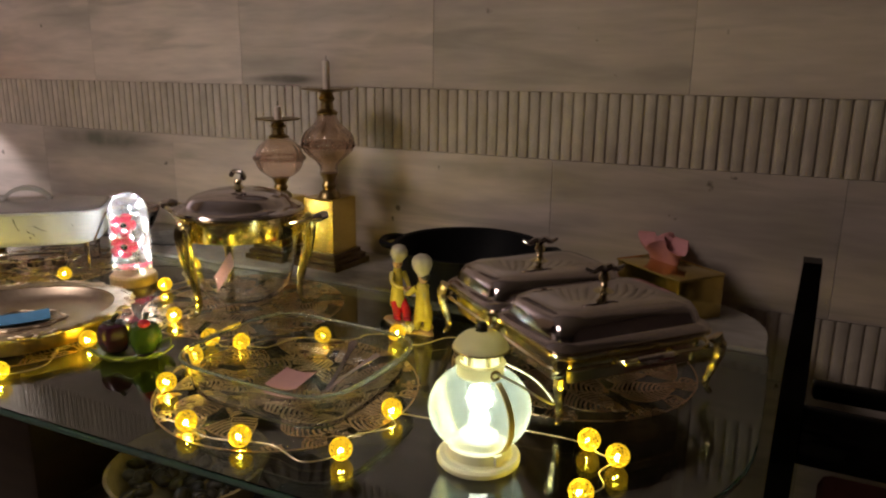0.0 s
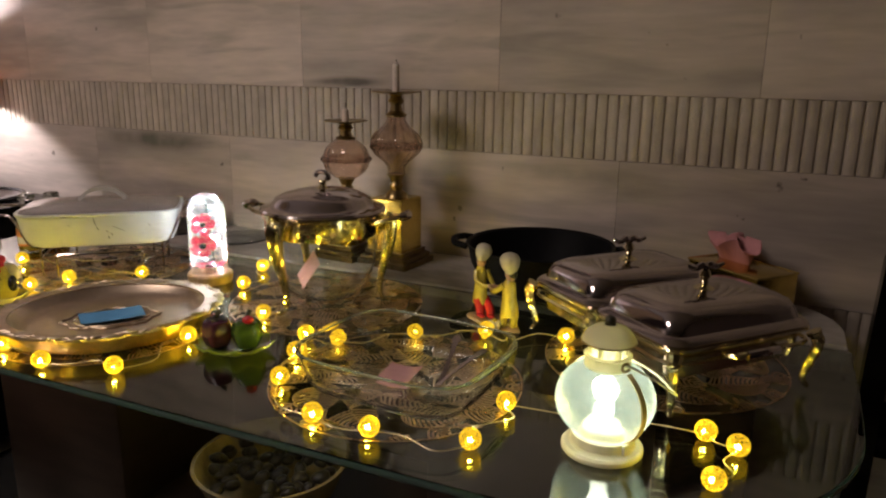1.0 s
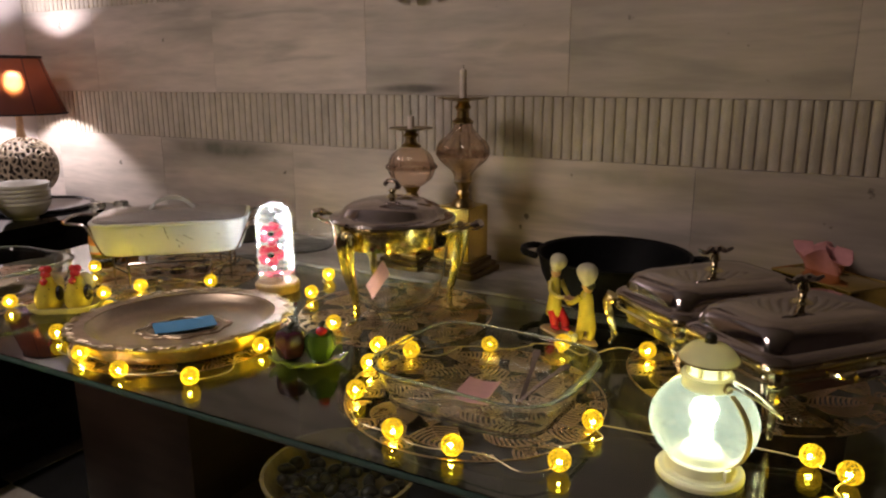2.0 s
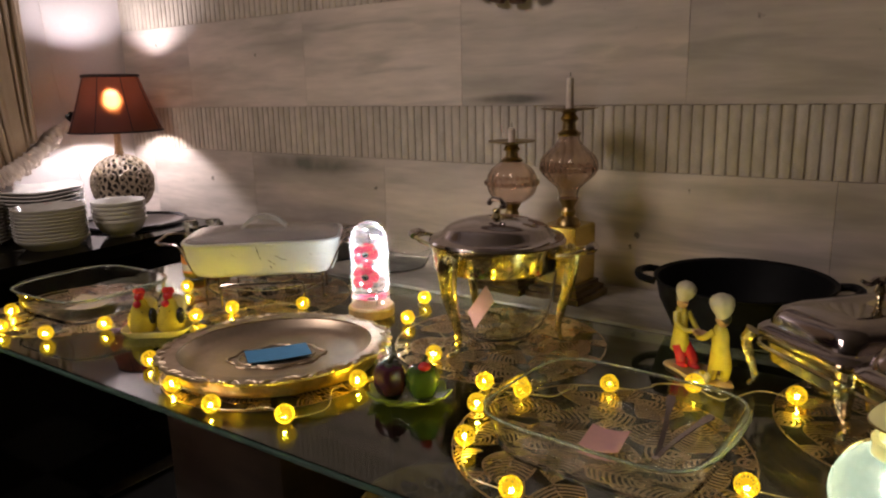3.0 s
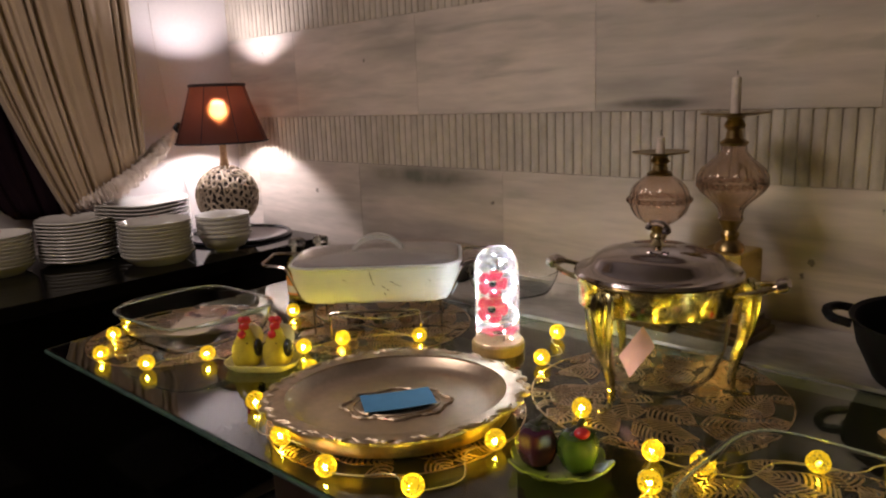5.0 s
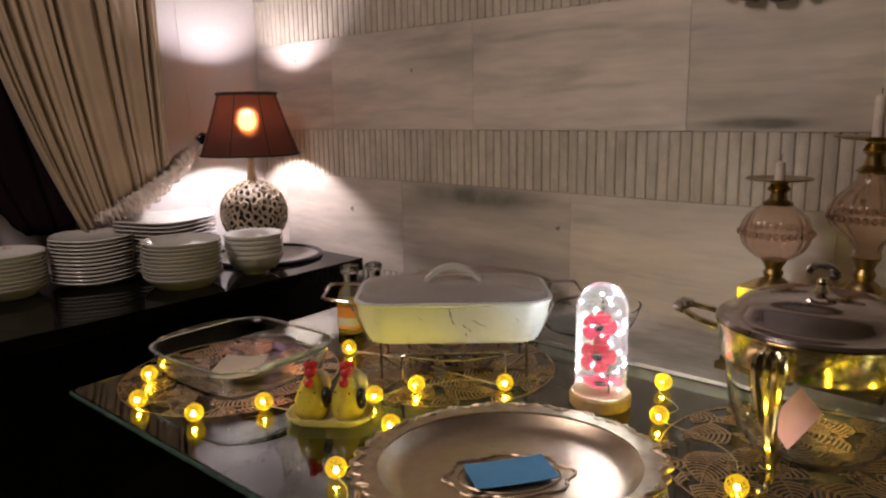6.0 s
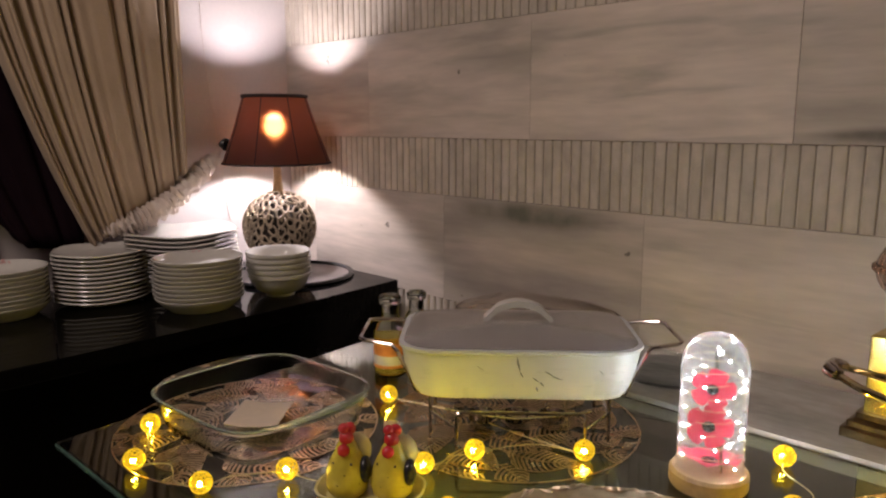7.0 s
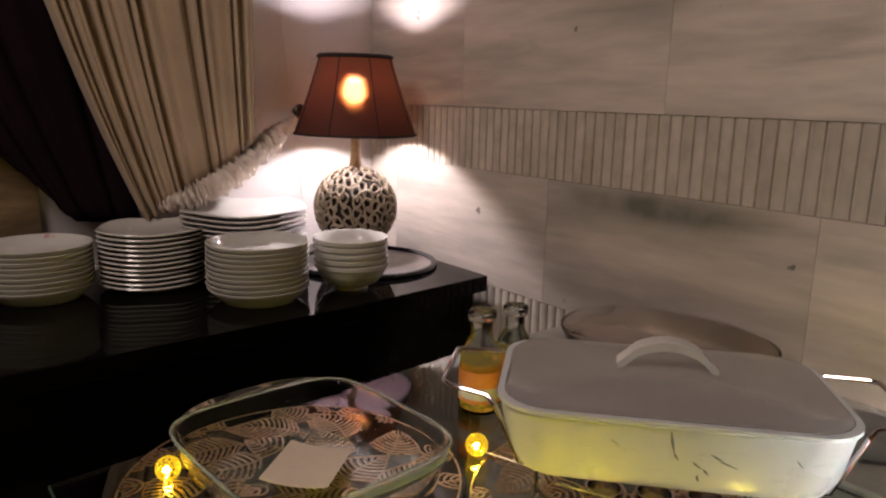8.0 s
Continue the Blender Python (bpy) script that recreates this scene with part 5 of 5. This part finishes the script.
def blob(c, r, s, mi, turn=0):
    t = bmesh.new()
    bmesh.ops.create_icosphere(t, subdivisions=3, radius=r)
    bmesh.ops.scale(t, vec=s, verts=t.verts)
    join(b, t, Matrix.Translation(c) @ Matrix.Rotation(radians(turn), 4, "Y"), mi)


join(b, lathe([(0.046, 0), (0.049, 0.002), (0.046, 0.006), (0, 0.007)], 48, flute=0.10, nf=5), Matrix.Diagonal((1.15, 0.62, 1, 1)), 3)
# trousers and shoes
for x0, x1, dy in ((-0.026, -0.036, -0.006), (-0.013, -0.032, 0.005)):
    join(b, tube(curve_pts([(x0, dy - 0.003, 0.006), (x0 - 0.003, dy, 0.018), (x1, dy, 0.036)], 5), 0, 10, radii=[0.0068 + 0.0002 * i for i in range(11)]), None, 2)
    blob((x0 + 0.005, dy - 0.005, 0.0095), 0.0062, (1.6, 1, 0.65), 2)
for x0, x1, dy in ((0.030, 0.036, -0.005), (0.042, 0.038, 0.006)):
    join(b, tube(curve_pts([(x0, dy - 0.003, 0.006), (x0 + 0.001, dy, 0.026), (x1, dy, 0.048)], 5), 0, 10, radii=[0.0064 + 0.0002 * i for i in range(11)]), None, 0)
    blob((x0 - 0.004, dy - 0.005, 0.0095), 0.0062, (1.5, 1, 0.65), 0)
# jackets with a flared hem and a narrow neck
join(b, lathe([(0.0115, 0.026), (0.0150, 0.027), (0.0140, 0.040), (0.0115, 0.058), (0.0098, 0.074), (0.0102, 0.084), (0.0080, 0.093), (0.0045, 0.098)], 28), pose(-0.037, 0, 0) @ Matrix.Diagonal((1, 0.85, 1, 1)), 0)
join(b, lathe([(0.0125, 0.024), (0.0160, 0.025), (0.0150, 0.042), (0.0125, 0.060), (0.0128, 0.072), (0.0115, 0.080), (0.0080, 0.087), (0.0045, 0.091)], 28), pose(0.040, 0, 0, 0, -4, 0) @ Matrix.Diagonal((1, 0.85, 1, 1)), 0)
# arms that meet over a bowl
for pts in (((-0.038, -0.009, 0.088), (-0.030, -0.015, 0.074), (-0.016, -0.012, 0.067), (-0.006, -0.008, 0.068)), ((-0.034, 0.009, 0.088), (-0.026, 0.012, 0.074), (-0.010, 0.006, 0.066)),
            ((0.032, -0.010, 0.080), (0.022, -0.016, 0.069), (0.010, -0.012, 0.063), (0.002, -0.007, 0.062)), ((0.034, 0.009, 0.080), (0.022, 0.011, 0.069), (0.006, 0.006, 0.064))):
    cp = curve_pts(pts, 6)
    join(b, tube(cp, 0, 10, radii=[0.0052 - 0.0016 * i / (len(cp) - 1) for i in range(len(cp))]), None, 0)
    blob(tuple(cp[-1]), 0.0036, (1, 1, 1), 1)
join(b, lathe([(0.004, 0.058), (0.009, 0.062), (0.0105, 0.067), (0.0085, 0.067), (0.0, 0.061)], 24), None, 1)
# heads, noses and the tall soft hats
for x, z, tl_, face, hr in ((-0.036, 0.104, 22, 1, 0.92), (0.038, 0.097, -6, -1, 1.06)):
    blob((x, 0, z), 0.0088, (0.95, 0.95, 1.15), 1)
    blob((x + face * 0.0085, -0.002, z - 0.001), 0.0026, (1.1, 1, 1), 1)
    blob((x - face * 0.002, 0.001, z + 0.003), 0.0089, (0.98, 0.98, 1.0), 5)
    hat = [(0.0085, 0), (0.0092, 0.004), (0.0128, 0.010), (0.0152, 0.018), (0.0150, 0.025), (0.0112, 0.031), (0.0050, 0.034), (0, 0.0345)]
    join(b, lathe([(r * hr, q * hr) for r, q in hat], 42, flute=0.035, nf=7, z0=0.006 * hr), pose(x, 0, z + 0.004, 4, tl_, 0), 4)
# a white flower lying on the base
for k in range(5):
    a = 2 * math.pi * k / 5
    blob((0.030 + 0.007 * math.cos(a), -0.026 + 0.006 * math.sin(a), 0.013), 0.0062, (1, 0.8, 1.1), 4, 20 * k)
blob((0.030, -0.026, 0.019), 0.0045, (1, 1, 1), 0)
solid("cook_figurine", b, [YELLOW, SKIN, RED, BASEWOOD, CHEFW, STEM], pose(-0.630, 1.022, TZ, 0, 0, -28) @ Matrix.Diagonal((1.08, 1, 0.99, 1)), "painted ceramic figurine of two white-hatted cooks", "figurine", smooth=60)


# ---- bottles by the casserole ----
def bottle(m, h, liquid, label):
    c = thing("bottle", m, label, "bottle", "small bottles")
    g = part("glass", lathe([(0.020, 0), (0.022, 0.003), (0.022, h * 0.55), (0.016, h * 0.68), (0.011, h * 0.76), (0.011, h * 0.95), (0.013, h * 0.96), (0.013, h)], 28), GLASS, c)
    g.visible_shadow = False
    o = part("oil", lathe([(0.017, 0.004), (0.0195, 0.006), (0.0195, h * 0.5), (0.0, h * 0.5)], 28), liquid, c, "yellow oil inside")
    o.visible_shadow = False
    part("collar", lathe([(0.014, h * 0.92), (0.0145, h * 0.95), (0.0145, h), (0.012, h + 0.003), (0, h + 0.003)], 24), GLASS, c, "clear glass stopper")
    part("label_band", lathe([(0.0224, h * 0.12), (0.0226, h * 0.14), (0.0226, h * 0.42), (0.0224, h * 0.44)], 28, caps=(False, False)), ORANGE, c, "orange paper label")
    part("label_band", lathe([(0.0227, h * 0.16), (0.0229, h * 0.18), (0.0229, h * 0.26), (0.0227, h * 0.28)], 28, caps=(False, False)), PORC, c, "white stripe on the label")


bottle(pose(-1.803, 0.968, TZ) @ Matrix.Diagonal((1.28, 1.28, 1, 1)), 0.134, OIL, "small glass bottle of yellow oil with a paper label")
bottle(pose(-1.815, 1.040, TZ) @ Matrix.Diagonal((1.2, 1.2, 1, 1)), 0.126, OIL, "small glass bottle of yellow oil with a glass stopper")

# ---- string lights ----
STRINGS = [
    [(-1.705, 0.878), (-1.385, 0.925), (-1.485, 0.83), (-1.505, 0.76), (-1.61, 0.635), (-1.652, 0.547), (-1.765, 0.517), (-1.857, 0.577)],
    [(-1.41, 0.705), (-1.370, 0.578), (-1.25, 0.54), (-1.140, 0.527), (-1.03, 0.562), (-1.028, 0.702), (-0.996, 0.846), (-1.148, 0.967), (-1.20, 1.086)],
    [(-0.488, 0.985), (-0.615, 0.953), (-0.714, 0.888), (-0.812, 0.806), (-0.867, 0.797), (-0.836, 0.73), (-0.797, 0.644), (-0.69, 0.575), (-0.608, 0.577), (-0.488, 0.607), (-0.487, 0.718), (-0.245, 0.757), (-0.207, 0.737), (-0.224, 0.649)],
]
t = bmesh.new()
bmesh.ops.create_uvsphere(t, u_segments=13, v_segments=8, radius=0.0128)
bmesh.ops.wireframe(t, faces=t.faces[:], thickness=0.0014, offset=0, use_replace=True, use_boundary=True, use_even_offset=True)
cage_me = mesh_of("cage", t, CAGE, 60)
core_me = mesh_of("core", ball((0.001, -0.002, 0.001), 0.0034, sub=2), LEDWARM)
random.seed(7)
for row in STRINGS:
    st = thing("string_lights", pose(0, 0, TZ), "string of glowing gold wire balls lying on the glass", "string lights", "string lights")
    line = []
    for i, (x, y) in enumerate(row):
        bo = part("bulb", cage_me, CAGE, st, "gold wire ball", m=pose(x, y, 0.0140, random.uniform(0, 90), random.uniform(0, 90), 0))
        part("core", core_me, LEDWARM, bo, "glowing yellow light")
        line.append((x, y, 0.008))
        if i + 1 < len(row):
            nx, ny = row[i + 1]
            dd = Vector((nx - x, ny - y))
            for f in (0.35, 0.7):
                s = random.uniform(-0.22, 0.22)
                line.append((x + dd.x * f - dd.y * s, y + dd.y * f + dd.x * s, 0.005 + random.uniform(0, 0.006)))
    part("cord", tube(curve_pts(line, 6), 0.0009, 5), CORD, st, "thin pale wire")

# ---- basket of pebbles below the glass ----
bk = thing("pebble_basket", pose(-1.01, 0.865, 0.376), "shallow wicker basket of dark pebbles under the glass", "basket")
part("bowl", lathe([(0.09, 0), (0.12, 0.03), (0.142, 0.085), (0.147, 0.09), (0.140, 0.09), (0.115, 0.035), (0.0, 0.012)], 48), WICKER, bk)
random.seed(11)
peb = mesh_of("pebble", ball((0, 0, 0), 0.016, s=(1, 0.8, 0.6), sub=2), PEBBLE)
for i in range(70):
    a, r = random.uniform(0, 6.28), 0.118 * math.sqrt(random.random())
    part("pebble", peb, PEBBLE, bk, m=pose(r * math.cos(a), r * math.sin(a), 0.072 + random.uniform(0, 0.012), random.uniform(-40, 40), random.uniform(-40, 40), random.uniform(0, 360)))

# ---- chair beyond the rounded end ----
ch = thing("dining_chair", pose(0.0, 1.15, 0, 0, 0, 0), "black wooden dining chair with dark red seat and bent posts", "chair")


def post(x, y, lean):
    return loft([[(x + dx + lx, y + dy, z) for dx, dy in ((-w, -0.02), (w, -0.02), (w, 0.02), (-w, 0.02))] for z, lx, w in ((0, -0.005, 0.017), (0.45, 0.0, 0.019), (0.72, 0.004 + lean, 0.018), (0.90, 0.006 + lean, 0.013))])


part("back_post", post(-0.034, 0.06, 0.0), LACQ, ch)
part("back_post", post(0.44, 0.06, 0.0), LACQ, ch)
part("back_rail", box((0.205, 0.06, 0.61), (0.44, 0.022, 0.10), 0.005), LACQ, ch)
part("seat", box((0.24, -0.05, 0.47), (0.42, 0.42, 0.07), 0.02), REDSEAT, ch, "dark red upholstered seat")
for x, y in ((0.42, 0.13), (0.42, -0.23)):
    part("leg", box((x, y, 0.22), (0.034, 0.034, 0.44), 0.004), LACQ, ch)
part("arm", box((0.20, 0.14, 0.66), (0.40, 0.034, 0.03), 0.008), LACQ, ch, "straight black armrest")
solid("patterned_cushion", box((0, 0, 0), (0.30, 0.10, 0.22), 0.04, seg=4), PATTERN, pose(0.32, 1.18, 0.62, -12, 0, 8), "black and white patterned cushion on the chair", "cushion")

# ---- sunburst mirror above ----
mr = thing("wall_mirror", pose(-1.175, WY, 1.585), "round wall mirror in a carved brown petal frame", "mirror")
part("glass", lathe([(0.0, 0), (0.155, 0), (0.155, 0.004), (0, 0.004)], 48), MIRROR, mr, "mirror glass", m=pose(0, -0.016, 0, 90, 0, 0))
for i in range(26):
    a = 2 * math.pi * i / 26
    part("petal", box((0, -0.018, 0.19), (0.038, 0.024, 0.08), 0.008), BROWNFRAME, mr, m=Matrix.Rotation(a, 4, "Y"))

# ---- wall tiles, ribs, floor tiles ----
ribs_z = [0.602, 0.998, 1.394, 1.790, 2.186]
tile_cache = {}


def tile(x0, x1, z0, z1):
    w, h = round(x1 - x0 - 0.0005, 4), round(z1 - z0 - 0.0005, 4)
    if (w, h) not in tile_cache:
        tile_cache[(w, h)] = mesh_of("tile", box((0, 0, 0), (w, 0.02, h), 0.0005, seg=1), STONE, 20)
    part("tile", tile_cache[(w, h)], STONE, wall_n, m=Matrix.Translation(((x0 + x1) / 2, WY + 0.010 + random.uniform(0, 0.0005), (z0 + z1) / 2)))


random.seed(21)
rows_ = [(0.206, 0.602, -2.69), (0.739, 0.998, -2.137), (1.135, 1.394, -2.417), (1.531, 1.790, -2.2), (1.927, 2.186, -2.5)]
for z0, z1, xj in rows_:
    xs = [xj + 0.5385 * k for k in range(-2, 10)]
    xs = [WX] + [x for x in xs if WX + 0.02 < x < 2.05] + [2.1]
    for a, c in zip(xs, xs[1:]):
        tile(a, c, z0, z1)
tile(WX, 2.1, 0.0, 0.206)
PR = 0.0234
rib_me = mesh_of("rib", loft([[(-0.0103, 0, z), (-0.0090, -0.0034, z), (-0.0054, -0.0050, z), (0.0054, -0.0050, z), (0.0090, -0.0034, z), (0.0103, 0, z)] for z in (0.0008, 0.1362)]), RIB, 40)
for zi in (0.998, 1.394):
    for k in range(int((0.35 - WX) / PR)):
        part("rib", rib_me, RIB, wall_n, m=Matrix.Translation((WX + PR * (k + 0.5), WY + 0.0045 + random.uniform(0, 0.0008), zi)))
for zi in ribs_z:
    part('band_backing', box((-0.35, WY + 0.0095, zi + 0.0685), (4.9, 0.009, 0.137)), RIB, wall_n, 'plain stone behind the ribs', smooth=0)
    bm = bmesh.new()
    k0 = int((0.35 - WX) / PR) if zi in (0.998, 1.394) else 0
    for k in range(k0, int((2.1 - WX) / PR)):
        x = WX + PR * (k + 0.5)
        loft([[(x + dx, WY + 0.005 + dy, zi + z) for dx, dy in ((-0.0103, 0), (-0.0090, -0.0034), (-0.0054, -0.0050), (0.0054, -0.0050), (0.0090, -0.0034), (0.0103, 0))] for z in (0.0008, 0.1362)], bm)
    tagged(part("ribs", bm, RIB, wall_n, "ribbed stone band"), kind="stuff")
ft_me = {0: mesh_of("floor_tile", box((0, 0, 0), (0.397, 0.397, 0.01), 0.0012, seg=1), TILE_B, 20), 1: mesh_of("floor_tile", box((0, 0, 0), (0.397, 0.397, 0.01), 0.0012, seg=1), TILE_W, 20)}
for i in range(-1, 11):
    for j in range(-8, 2):
        x, y = -2.32 + 0.2 + 0.4 * i, 0.93 + 0.2 + 0.4 * j
        if x > 2.0 or y > 1.35 or x < -2.75 or y < -2.5:
            continue
        part("floor_tile", ft_me[(i + j) % 2], TILE_B, floor, m=Matrix.Translation((x, y, -0.0055)))
